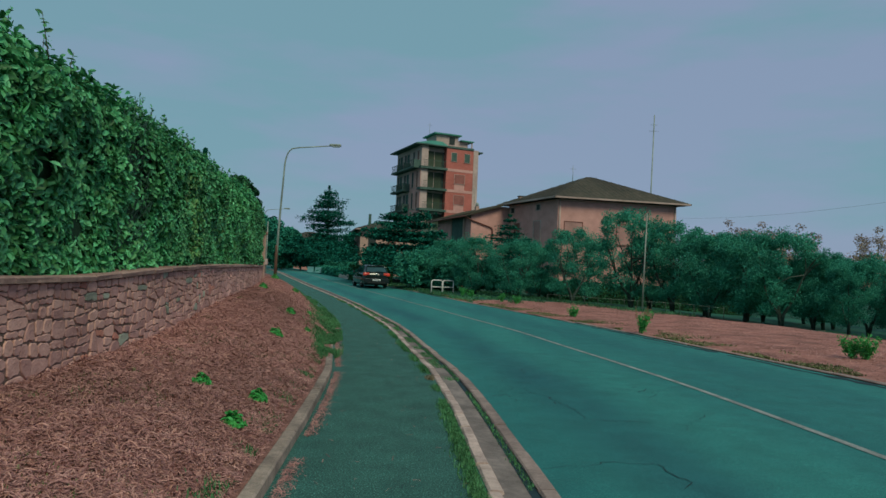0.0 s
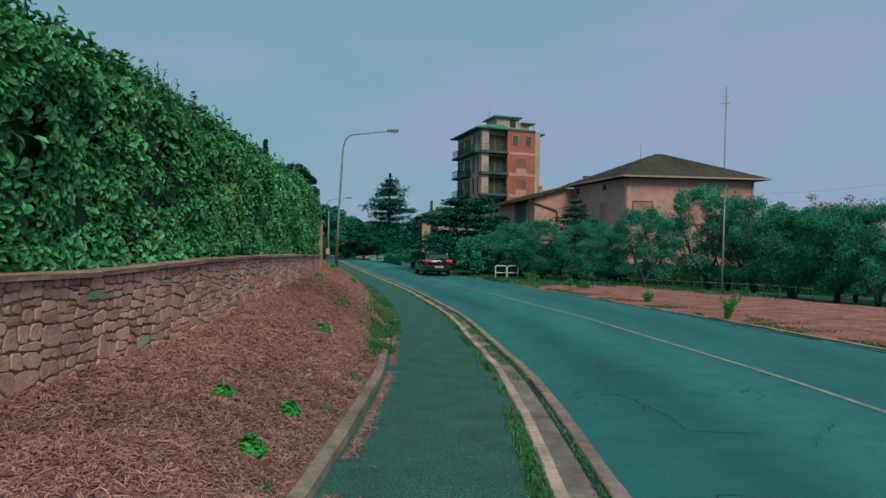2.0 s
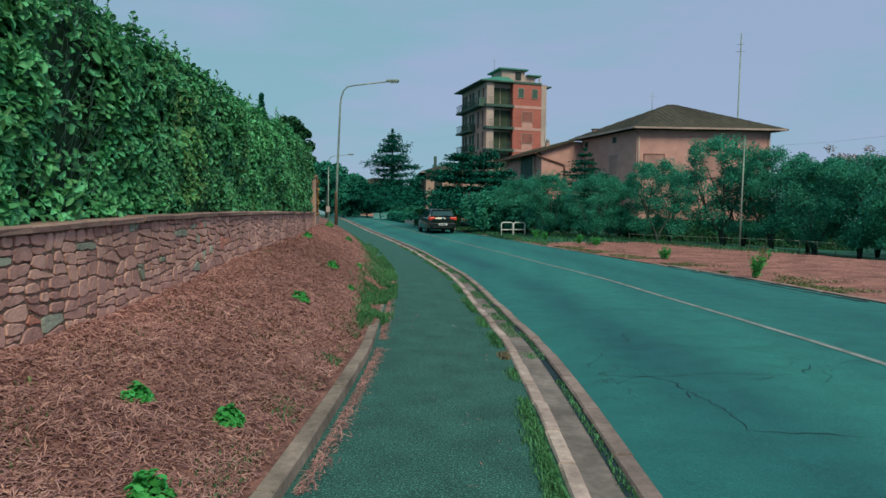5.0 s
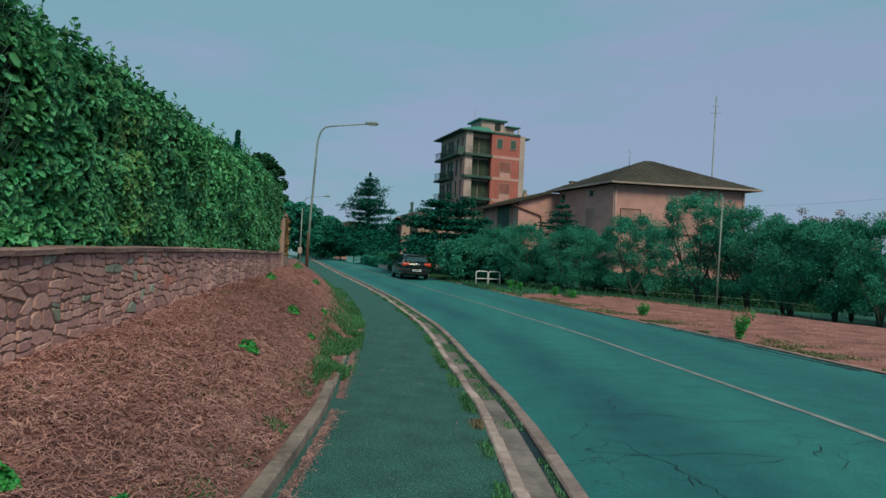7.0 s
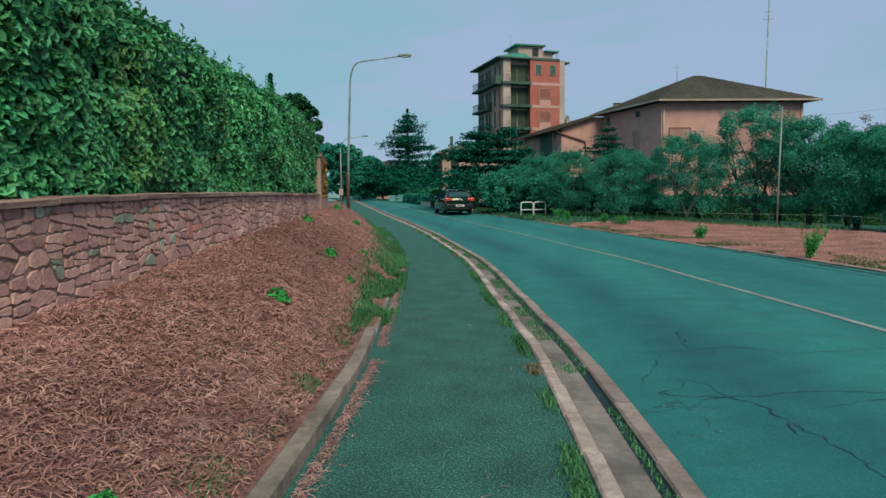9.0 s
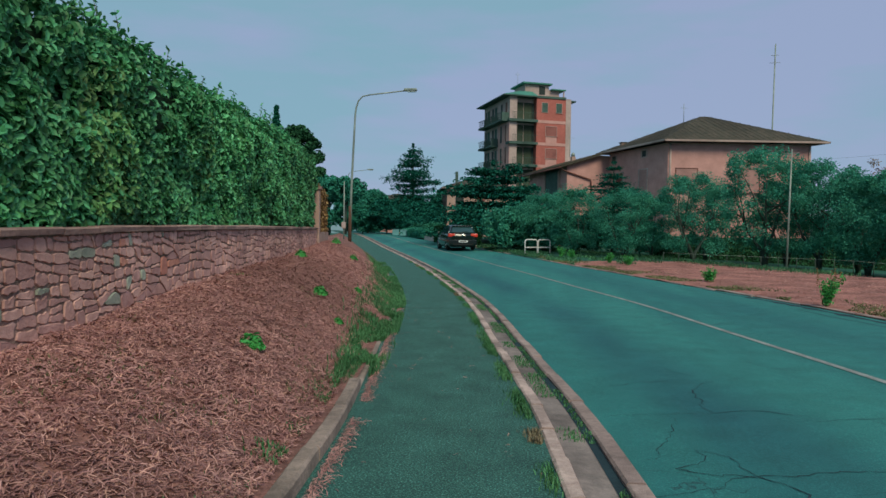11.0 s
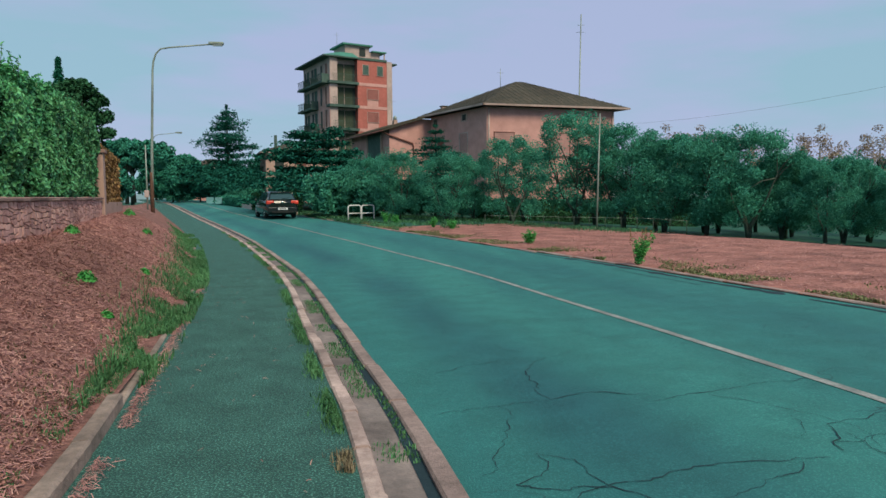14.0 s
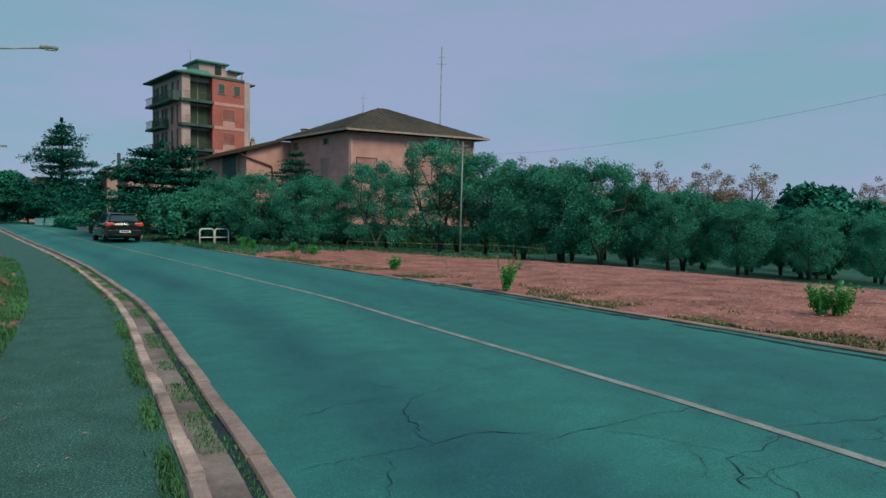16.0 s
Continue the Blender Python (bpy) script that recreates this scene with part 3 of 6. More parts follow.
n = 26000
yy = 5 + 27.3 * rng.random(n) ** 1.2
uu = road_edge(yy) + 0.12 + 7.5 * rng.random(n) ** 1.1
p = off(yy, uu)
c = np.column_stack([p, field_z(p[:, 0], p[:, 1]) + rng.uniform(0.005, 0.05, n)])
v, f = chips(c, 0.10, 0.007, rng, 0.15)
tagged(np_mesh("field_straw", v, f, M_STRAW), "short dry stalks on the mown field", "straw", kind="stuff")

# fallen bits at the foot of the kerbs and on the footway
n = 9000
yy = 2 + 20 * rng.random(n)
uu = np.where(rng.random(n) < 0.93, -1.36 + np.abs(rng.normal(0, 0.045, n)), -1.35 + 1.35 * rng.random(n))
keep = np.array([noise.noise((a * 1.1, 0.0, 5.0)) for a in yy]) > -0.15
keep |= uu > -1.2
keep &= (uu < -1.2) | (rng.random(n) < 0.25)
yy, uu = yy[keep], uu[keep]
c = np.column_stack([off(yy, uu), rise(yy) + rng.uniform(0.004, 0.015, len(yy))])
v, f = chips(c, 0.05, 0.0035, rng, 0.2)
tagged(np_mesh("fallen_straw", v, f, M_STRAW), "dry straw strewn along the kerb and footway", "litter", kind="stuff")

# ---- cracks in the asphalt ----
crack_v, crack_f, crack_r = [], [], random.Random(14)


def crack(x0, y0, x1, y1, bow=0.0, wide=1.0):
    """A crack that wanders from one place to the other, bowed to its left."""
    k = max(6, int(math.hypot(x1 - x0, y1 - y0) / 0.045))
    d = Vector((x1 - x0, y1 - y0))
    side = Vector((-d.y, d.x))
    pts = []
    for i in range(k + 1):
        q = i / k
        p = Vector((x0, y0)) + d * q + side * bow * 4 * q * (1 - q)
        fade = min(1, 6 * q, 6 * (1 - q))
        n1, n2 = noise.noise((p.x * 3.1, p.y * 3.1, 1)), noise.noise((p.x * 9, p.y * 9, 4))
        n3, n4 = noise.noise((p.x * 3.1, p.y * 3.1, 7)), noise.noise((p.x * 9, p.y * 9, 9))
        pts.append(p + Vector((0.08 * n1 + 0.045 * n2 + crack_r.uniform(-0.011, 0.011), 0.08 * n3 + 0.045 * n4 + crack_r.uniform(-0.011, 0.011))) * fade)
    for i, p in enumerate(pts):
        e = (pts[min(i + 1, k)] - pts[max(i - 1, 0)]).normalized()
        w = wide * 0.0036 * (0.35 + 1.9 * abs(noise.noise((p.x * 3, p.y * 3, 3)))) * (0.4 if i in (0, k) else 1)
        z = road_z(float(station(np.array([p.x]), np.array([p.y]))[1][0])) + float(rise(p.y)) + 0.005
        crack_v.extend([(p.x - e.y * w, p.y + e.x * w, z), (p.x + e.y * w, p.y - e.x * w, z)])
        if i:
            b0 = len(crack_v) - 4
            crack_f.append((b0, b0 + 1, b0 + 3, b0 + 2))


# the hooked crack and its arms
crack(0.62, 10.95, 1.72, 11.32, 0.10)
crack(1.72, 11.32, 1.39, 10.03, -0.12, 1.5)
crack(1.72, 11.32, 2.15, 11.55, 0, 0.6)
crack(0.5, 9.85, 1.39, 10.03, 0.02)
crack(1.39, 10.03, 2.1, 10.02, 0.12, 1.5)
crack(2.1, 9.84, 3.54, 10.15, 0.02)
crack(0.97, 9.95, 0.90, 9.42, 0.1, 0.8)
crack(0.90, 9.42, 0.62, 8.75, 0.1, 0.8)
# the net beside the white line
crack(2.55, 9.9, 3.05, 9.17, 0.05)
crack(3.05, 9.17, 3.66, 9.42, -0.08)
crack(3.05, 9.17, 2.72, 8.7, -0.1, 1.3)
crack(2.77, 8.85, 3.8, 9.08, -0.06)
crack(2.95, 9.0, 2.72, 8.35, 0.1)
crack(3.05, 9.17, 2.98, 8.75, 0.15, 0.8)
crack(2.82, 9.35, 2.6, 8.95, 0.1, 0.7)
crack(3.7, 9.52, 4.75, 9.5, -0.05)
crack(4.08, 11.94, 5.53, 12.48, 0.04, 0.7)
crack(2.5, 12.05, 3.45, 11.85, -0.08)
crack(2.52, 12.04, 2.35, 12.6, 0.1, 0.7)
# nearer ones
crack(0.78, 8.62, 1.0, 9.02, -0.15)
crack(0.78, 8.62, 1.28, 8.5, -0.1, 1.2)
crack(1.0, 9.02, 1.25, 8.53, 0.1)
crack(1.25, 8.53, 2.6, 8.65, 0.06, 1.3)
crack(0.45, 8.08, 1.25, 8.53, -0.05)
crack(1.25, 8.53, 1.42, 7.75, 0.12, 1.3)
crack(1.67, 8.26, 2.4, 8.62, -0.05)
crack(1.47, 7.95, 1.58, 6.9, 0.06, 1.3)
crack(1.58, 6.9, 2.2, 6.83, 0.05, 1.2)
crack(2.2, 6.83, 3.14, 6.74, -0.06)
crack(2.52, 6.45, 3.22, 7.43, 0.05, 0.8)
crack(0.8, 4.96, 1.8, 5.19, 0.04)
crack(1.8, 5.19, 1.79, 4.5, 0.12, 1.3)
crack(1.36, 12.0, 1.75, 11.5, -0.2)
# far ones
crack(1.0, 13.2, 2.7, 13.1, 0.06, 0.9)
crack(2.0, 15.5, 3.5, 14.7, -0.1, 0.9)
crack(0.6, 16.5, 1.9, 17.2, 0.08, 0.8)
crack(3.3, 16.6, 4.9, 17.4, 0.05, 0.8)
tagged(mesh_ob("road_crack", crack_v, crack_f, M_CRACK), "thin dark cracks across the worn asphalt", "crack", kind="stuff")
# the dark broken seam along the far edge
cv, cf = [], []
ys = np.arange(6, 48, 0.12)
for lane, (u, wide, lo) in enumerate(((-0.26, 0.085, 6.0), (-0.62, 0.016, 8.0))):
    st = True
    for y in ys:
        k = noise.noise((y * 0.35, lane * 9.0, 0))
        if y < lo or k < -0.34 + 0.4 * lane:
            st = True
            continue
        uq = float(road_edge(y)) + u + 0.10 * noise.noise((y * 0.7, lane * 3.0, 4))
        w = wide * (0.3 + abs(noise.noise((y * 2.2, lane, 1))) * 1.8)
        for s in (-w, w):
            px, py = off1(y, uq + s)
            cv.append((px, py, road_z(uq + s) + float(rise(y)) + 0.005))
        if not st:
            b0 = len(cv) - 4
            cf.append((b0, b0 + 1, b0 + 3, b0 + 2))
        st = False
tagged(mesh_ob("road_edge_crack", cv, cf, M_CRACK), "dark broken seam along the road's edge", "crack", kind="stuff")


# ---- kerbs ----
def kerb_block(name, y, length, u0, u1, z0, z1, mat, parent, r, worn=0.008):
    """One kerbstone following the line, with worn upper edges."""
    ya, yb = y + 0.006, y + length - 0.006
    c = 0.014
    prof = [(u0, z0), (u0, z1 - c), (u0 + c, z1), (u1 - c, z1), (u1, z1 - c), (u1, z0)]
    dz, du = r.uniform(-worn, worn), r.uniform(-worn, worn)
    verts, faces = [], []
    for k, yq in enumerate((ya, (ya + yb) / 2, yb)):
        for u, z in prof:
            x, w = off1(yq, u + du + r.uniform(-0.003, 0.003))
            verts.append((x, w, float(rise(yq)) + z + (dz + r.uniform(-0.003, 0.003) if z > z0 + 0.01 else 0)))
    m = len(prof)
    for k in range(2):
        for i in range(m - 1):
            faces.append((k * m + i, k * m + i + 1, (k + 1) * m + i + 1, (k + 1) * m + i))
    faces.append(tuple(range(m))[::-1])
    faces.append(tuple(range(2 * m, 3 * m)))
    ob = mesh_ob(name, verts, faces, mat)
    return under(ob, parent) if parent else ob


def kerb_run(name, label, y0, y1, length, u0, u1, z0, z1, mat, worn=0.008, seed=1, sink=None, far=False):
    k = tagged(new(name), label, "kerb", kind="structure")
    r = random.Random(seed)
    y = y0
    while y < y1:
        step = length * r.uniform(0.94, 1.06)
        drop = sink(y) if sink else 0
        e = float(road_edge(y + step / 2)) if far else 0
        kerb_block("kerbstone", y, step, u0 + e, u1 + e, z0, z1 - drop, mat, k, r, worn)
        y += step
    return k


kerb_run("kerb_1", "weathered concrete kerb holding back the bank", -6, 26, 1.02, -1.510, -1.405, -0.1, KERB_Z, M_KERB_L, 0.004, 3, lambda y: 0.0 if y < 10.0 else 0.07)
kerb_run("kerb_2", "pale worn stone edging beside the footway", -6, 70, 0.62, -0.002, 0.098, -0.1, 0.022, M_PALE, 0.009, 4)
kerb_run("kerb_3", "concrete kerb stepping down to the road", -6, 80, 1.0, 0.352, 0.472, -0.25, 0.012, M_KERB, 0.006, 5)
kerb_run("kerb_4", "low pale kerb along the field", -8, 60, 1.5, -0.07, 0.05, -0.2, 0.034, M_KERB, 0.010, 6, None, True)

# ---- rubble wall ----
wall = tagged(new("wall_rubble"), "low rubble stone wall with a slab coping", "wall", kind="structure")
WY0, WY1 = -4.0, 22.3


def wall_backing():
    ys = np.arange(WY0, WY1 + 0.01, 0.35)
    V, F = [], []
    for y in ys:
        t, b = float(wall_top(y)) - 0.045, float(wall_foot(y)) - 0.3
        for u, z in ((WALL_U - 0.005, b), (WALL_U - 0.005, t), (WALL_U - 0.34, t), (WALL_U - 0.34, b)):
            x, w = off1(y, u)
            V.append((x, w, z))
    for i in range(len(ys) - 1):
        for k in range(4):
            k2 = (k + 1) % 4
            F.append((i * 4 + k, i * 4 + k2, i * 4 + 4 + k2, i * 4 + 4 + k))
    F += [(3, 2, 1, 0), tuple(range(len(V) - 4, len(V)))]
    return mesh_ob("mortar", V, F, M_MORTAR)


under(wall_backing(), wall, "dark recessed mortar")


def clip(poly, nx, ny, c):
    """The part of a convex outline on the side nx * x + ny * y <= c."""
    out = []
    for i, a in enumerate(poly):
        b = poly[(i + 1) % len(poly)]
        da, db = nx * a[0] + ny * a[1] - c, nx * b[0] + ny * b[1] - c
        if da <= 0:
            out.append(a)
        if da * db < 0:
            q = da / (da - db)
            out.append((a[0] + (b[0] - a[0]) * q, a[1] + (b[1] - a[1]) * q))
    return out


def broken(poly, r, small):
    """An outline split by slanting cuts until its pieces are small enough."""
    n = len(poly)
    area = abs(sum(poly[i][0] * poly[(i + 1) % n][1] - poly[(i + 1) % n][0] * poly[i][1] for i in range(n))) / 2
    ys, zs = [p[0] for p in poly], [p[1] for p in poly]
    wide, high = max(ys) - min(ys), max(zs) - min(zs)
    if area < small * r.uniform(0.6, 1.7) and wide < 0.38 and high < 0.24:
        return [poly]
    a = r.gauss(0, 0.11) + (math.pi / 2 if high * 1.9 > wide else 0)
    nx, ny = math.cos(a), math.sin(a)
    c = nx * (min(ys) + wide * r.uniform(0.34, 0.66)) + ny * (min(zs) + high * r.uniform(0.34, 0.66))
    out = []
    for half in (clip(poly, nx, ny, c), clip(poly, -nx, -ny, -c)):
        if len(half) > 2 and len(half) < n + 2:
            out += broken(half, r, small)
    return out


def stone_polys():
    """Random rubble: stones of many sizes packed closely, none in courses. Depths run down from the coping."""
    r = random.Random(21)
    seeds, cells = [], {}
    for size, tries in ((0.21, 1200), (0.15, 3500), (0.10, 6000)):
        for _ in range(tries):
            y, z = r.uniform(WY0, WY1), r.uniform(-0.02, 1.02)
            key = (int(y // 0.45), int(z // 0.45))
            near = [q for a in (-1, 0, 1) for b in (-1, 0, 1) for q in cells.get((key[0] + a, key[1] + b), ())]
            if all(max(abs(y - q[0]), abs(z - q[1])) > (size + q[2]) * 0.9 for q in near):
                cells.setdefault(key, []).append((y, z, size))
                seeds.append((y, z, size))
    out = []
    for y, z, size in seeds:
        poly = [(y - 0.6, z - 0.5), (y + 0.6, z - 0.5), (y + 0.6, z + 0.5), (y - 0.6, z + 0.5)]
        key = (int(y // 0.45), int(z // 0.45))
        for a in range(-2, 3):
            for b in range(-2, 3):
                for p, q, t in cells.get((key[0] + a, key[1] + b), ()):
                    if (p, q) != (y, z) and poly:
                        poly = clip(poly, p - y, q - z, (p * p + q * q - y * y - z * z - t * t + size * size) / 2)
        for nx, ny, c in ((0, -1, 0.0), (0, 1, 1.02), (-1, 0, -WY0), (1, 0, WY1)):
            poly = clip(poly, nx, ny, c) if len(poly) > 2 else []
        if len(poly) < 3:
            continue
        for piece in broken(poly, r, 0.015 + 0.026 * min(1, max(0, z)) ** 1.5):
            cy, cz = sum(p[0] for p in piece) / len(piece), sum(p[1] for p in piece) / len(piece)
            g = r.choice((0.003, 0.004, 0.006, 0.008, 0.012))
            n = len(piece)
            worn = r.uniform(0.12, 0.26)
            piece = [(a[0] + (b[0] - a[0]) * q, a[1] + (b[1] - a[1]) * q) for a, b in ((piece[i], piece[(i + 1) % n]) for i in range(n)) for q in (worn, 1 - worn)]
            full = []
            for i, p in enumerate(piece):
                q = piece[(i + 1) % len(piece)]
                ln = math.hypot(p[0] - q[0], p[1] - q[1])
                if ln < 0.012:
                    continue
                full.append(p)
                if ln > 0.08:
                    full.append(((p[0] + q[0]) / 2 + r.uniform(-0.007, 0.007), (p[1] + q[1]) / 2 + r.uniform(-0.007, 0.007)))
            if len(full) < 3:
                continue
            shaped = []
            for p in full:
                d = math.hypot(p[0] - cy, p[1] - cz) + 1e-6
                k = max(0.5, 1 - g * r.uniform(0.7, 2.0) / d)
                shaped.append((cy + (p[0] - cy) * k, cz + (p[1] - cz) * k))
            out.append(shaped)
    return out


def stone_mesh(poly, cy, cz, top, r):
    """A stone's verts and faces on the wall's face: a rim, a shoulder and a dressed front."""
    verts, faces = [], []
    proud = r.uniform(0.003, 0.012)
    lean = r.uniform(-0.02, 0.02), r.uniform(-0.02, 0.02)
    pts = poly
    m = len(pts)
    for inset, du in ((0.0, -0.05), (0.0, proud - 0.008), (0.005, proud)):
        for y, z in pts:
            d = math.hypot(y - cy, z - cz) + 1e-6
            k = max(0.3, 1 - inset / d)
            x, w = off1(cy + (y - cy) * k, WALL_U + du + ((y - cy) * lean[0] + (z - cz) * lean[1] + r.uniform(-0.0015, 0.0015) if inset else 0))
            verts.append((x, w, top - (cz + (z - cz) * k)))
    for a in range(2):
        for i in range(m):
            j = (i + 1) % m
            faces.append((a * m + i, a * m + j, (a + 1) * m + j, (a + 1) * m + i))
    faces.append(tuple(range(2 * m, 3 * m)))
    return verts, faces


def build_stones():
    r = random.Random(5)
    near, rest_v, rest_f = 0, [], []
    mids = [(sum(a for a, b in p) / len(p), sum(b for a, b in p) / len(p), p) for p in stone_polys()]
    for cy, cz, poly in sorted(mids, key=lambda q: abs(q[0] - 8.5)):
        top = float(wall_top(cy)) - 0.055
        if cz > top - float(wall_foot(cy)) + 0.12:
            continue
        v, f = stone_mesh(poly, cy, cz, top, r)
        if near < 300:
            pick = r.random()
            mat = M_STONE_R if pick < 0.025 else M_STONE_G if pick < 0.08 else M_STONE
            under(mesh_ob("stone", v, f, mat), wall)
            near += 1
        else:
            rest_f += [tuple(i + len(rest_v) for i in q) for q in f]
            rest_v += v
    tagged(under(mesh_ob("stones", rest_v, rest_f, M_STONES), wall), kind="stuff")


def coping():
    r = random.Random(9)
    y = WY0
    while y < WY1 - 0.2:
        ln = min(r.uniform(0.42, 0.75), WY1 - y)
        ya, yb = y + 0.003, y + ln - 0.003
        V = []
        dz = r.uniform(-0.005, 0.005)
        for q in (ya, yb):
            t = float(wall_top(q)) + dz
            for u, z in ((WALL_U + 0.045, t - 0.05), (WALL_U + 0.05, t - 0.012), (WALL_U + 0.035, t), (WALL_U - 0.37, t), (WALL_U - 0.38, t - 0.05)):
                x, w = off1(q, u + r.uniform(-0.006, 0.006))
                V.append((x, w, z))
        F = [(i, (i + 1) % 5, 5 + (i + 1) % 5, 5 + i) for i in range(5)] + [(4, 3, 2, 1, 0), (5, 6, 7, 8, 9)]
        under(mesh_ob("coping_slab", V, F, M_COPING), wall)
        y += ln


# ---- laurel hedge ----
def hedge_top(y):
    y = np.asarray(y, float)
    return 3.10 + 0.004 * y + np.interp(y, [13, 21], [0, 0.2]) + np.array([0.07 * noise.noise((q * 0.8, 0, 0)) + 0.05 * noise.noise((q * 2.6, 3, 0)) for q in np.atleast_1d(y)])


def hedge_face(y, z):
    """How far the hedge's leaves stand out, lump by lump."""
    return np.array([0.16 * noise.noise((a * 0.9, b * 0.9, 0)) + 0.13 * noise.noise((a * 2.7, b * 2.7, 5)) for a, b in zip(y, z)])


def laurel_hedge():
    r = np.random.default_rng(3)
    h = thing("hedge", "tall dense clipped laurel hedge behind a stone wall", "hedge", at=(*off1(10, -4.0), float(wall_foot(10))))
    base = np.array(h.location)
    y0, y1 = -3.0, 22.2
    # solid core, its dark colour standing for the shade inside
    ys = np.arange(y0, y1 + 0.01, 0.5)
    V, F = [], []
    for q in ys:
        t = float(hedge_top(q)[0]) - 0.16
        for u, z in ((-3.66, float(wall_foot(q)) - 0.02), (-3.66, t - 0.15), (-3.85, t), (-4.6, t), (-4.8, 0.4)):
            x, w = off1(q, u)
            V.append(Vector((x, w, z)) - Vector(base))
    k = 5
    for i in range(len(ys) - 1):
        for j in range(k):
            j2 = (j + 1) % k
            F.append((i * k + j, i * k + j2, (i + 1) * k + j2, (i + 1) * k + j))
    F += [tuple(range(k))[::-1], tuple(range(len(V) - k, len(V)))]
    under(mesh_ob("inner_growth", V, F, M_CORE_SHADE), h, "solid core coloured dark for the shade within")
    # face leaves
    n = 92000
    yy = y0 + (y1 - y0) * r.random(n)
    dens = np.where(yy < 2, 0.25, np.where(yy > 15, 0.75, 1.0))
    yy = yy[r.random(n) < dens]
    n = len(yy)
    top = hedge_top(yy)
    low = wall_top(yy) + 0.0
    zz = low + (top - low) * r.random(n)
    holes = np.array([noise.noise((a * 1.4, b * 1.4, 11)) for a, b in zip(yy, zz)])
    lump = hedge_face(yy, zz)
    bare = np.zeros(n)
    for by, bz, ry, rz in ((7.35, 2.25, 0.48, 0.95), (11.2, 2.85, 0.6, 0.4), (5.2, 2.0, 0.3, 0.5)):
        bare = np.maximum(bare, np.clip(1.4 - ((yy - by) / ry) ** 2 - ((zz - bz) / rz) ** 2, 0, 1))
    keep = r.random(n) < np.clip(1.15 + holes * 1.3 + lump * 2.0, 0.18, 1) * (1 - 0.90 * bare)
    yy, zz, top, lump = yy[keep], zz[keep], top[keep], lump[keep]
    n = len(yy)
    round_off = 0.35 * np.clip((zz - (top - 0.35)) / 0.35, 0, 1) ** 2
    uu = -3.50 + lump - round_off - np.abs(r.normal(0, 0.06, n))
    p = off(yy, uu)
    c = np.column_stack([p, zz])
    face = np.tile(np.array([0.9, -0.15, 0.45]), (n, 1))
    gold = (((yy - 10.1) / 0.55) ** 2 + ((zz - 2.05) / 0.75) ** 2 < 1) & (r.random(n) < 0.55)
    gold |= (((yy - 12.6) / 0.3) ** 2 + ((zz - 2.3) / 0.5) ** 2 < 1) & (r.random(n) < 0.35)
    gv, gf = leaves(c[gold] - base, face[gold], 0.084, 0.47, 0.2, r, 0.55)
    tagged(under(np_mesh("yellowed_leaves", gv, gf, M_YELLOWLEAF), h, "patch of yellowing leaves"), kind="stuff")
    c, face = c[~gold], face[~gold]
    v1, f1 = leaves(c - base, face, 0.086, 0.47, 0.2, r, 0.55)
    # dry twigs where the leaves are thin
    tw = []
    tr = random.Random(77)
    for k in range(190):
        y_ = 7.35 + tr.uniform(-0.5, 0.5)
        z_ = 1.45 + tr.random() * 1.5
        a_ = Vector((*off1(y_, -3.60), z_)) - Vector(base)
        b_ = Vector((*off1(y_ + tr.uniform(-0.14, 0.14), -3.53 + tr.uniform(-0.05, 0.05)), z_ + tr.uniform(0.05, 0.3))) - Vector(base)
        tw.append(([a_, (a_ + b_) / 2 + Vector((0.01, 0, 0)), b_], [0.004, 0.003, 0.002], 4))
    tagged(tubes("twig_tangle", tw, M_CORE_TWIG, h), kind="stuff")
    # top leaves
    m = 14000
    yt = y0 + (y1 - y0) * r.random(m)
    ut = -3.6 - 1.1 * r.random(m) ** 1.5
    ct = np.column_stack([off(yt, ut), hedge_top(yt) - 0.05 + r.normal(0, 0.05, m)])
    v2, f2 = leaves(ct - base, np.tile(np.array([0.2, 0, 1.0]), (m, 1)), 0.085, 0.46, 0.2, r, 0.7)
    # end leaves
    m = 3500
    ue = -3.45 - 1.3 * r.random(m)
    ye = y1 + r.normal(0, 0.06, m)
    ce = np.column_stack([off(ye, ue), 1.3 + 2.1 * r.random(m)])
    v3, f3 = leaves(ce - base, np.tile(np.array([0.1, 1, 0.3]), (m, 1)), 0.085, 0.46, 0.2, r, 0.6)
    f2 = f2 + len(v1)
    f3 = f3 + len(v1) + len(v2)
    ob = np_mesh("leaves", np.concatenate([v1, v2, v3]), np.concatenate([f1, f2, f3]), M_LEAF)
    tagged(under(ob, h), kind="stuff")
    # shoots that stand up out of the top
    specs, cs = [], []
    rr = random.Random(8)
    y = 1.0
    while y < y1:
        y += rr.uniform(0.06, 0.32)
        u = -3.55 - rr.random() * 0.8
        x, w = off1(y, u)
        z = float(hedge_top(y)[0])
        ln = rr.uniform(0.08, 0.30)
        dx, dy = rr.uniform(-0.1, 0.1), rr.uniform(-0.1, 0.1)
        a = Vector((x, w, z - 0.1)) - Vector(base)
        b = a + Vector((dx, dy, ln + 0.1))
        specs.append(([a, (a + b) / 2, b], [0.005, 0.004, 0.002], 4))
        for t in np.linspace(0.35, 1, 3 + int(ln * 25)):
            q = a + (b - a) * float(t)
            cs.append((q.x + rr.uniform(-0.03, 0.03), q.y + rr.uniform(-0.03, 0.03), q.z))
    tagged(tubes("shoots", specs, M_TWIG, h), kind="stuff")
    v, f = leaves(np.array(cs), np.tile(np.array([0.3, -0.3, 0.5]), (len(cs), 1)), 0.065, 0.42, 0.2, r, 0.8)
    tagged(under(np_mesh("shoot_leaves", v, f, M_LEAF), h), kind="stuff")


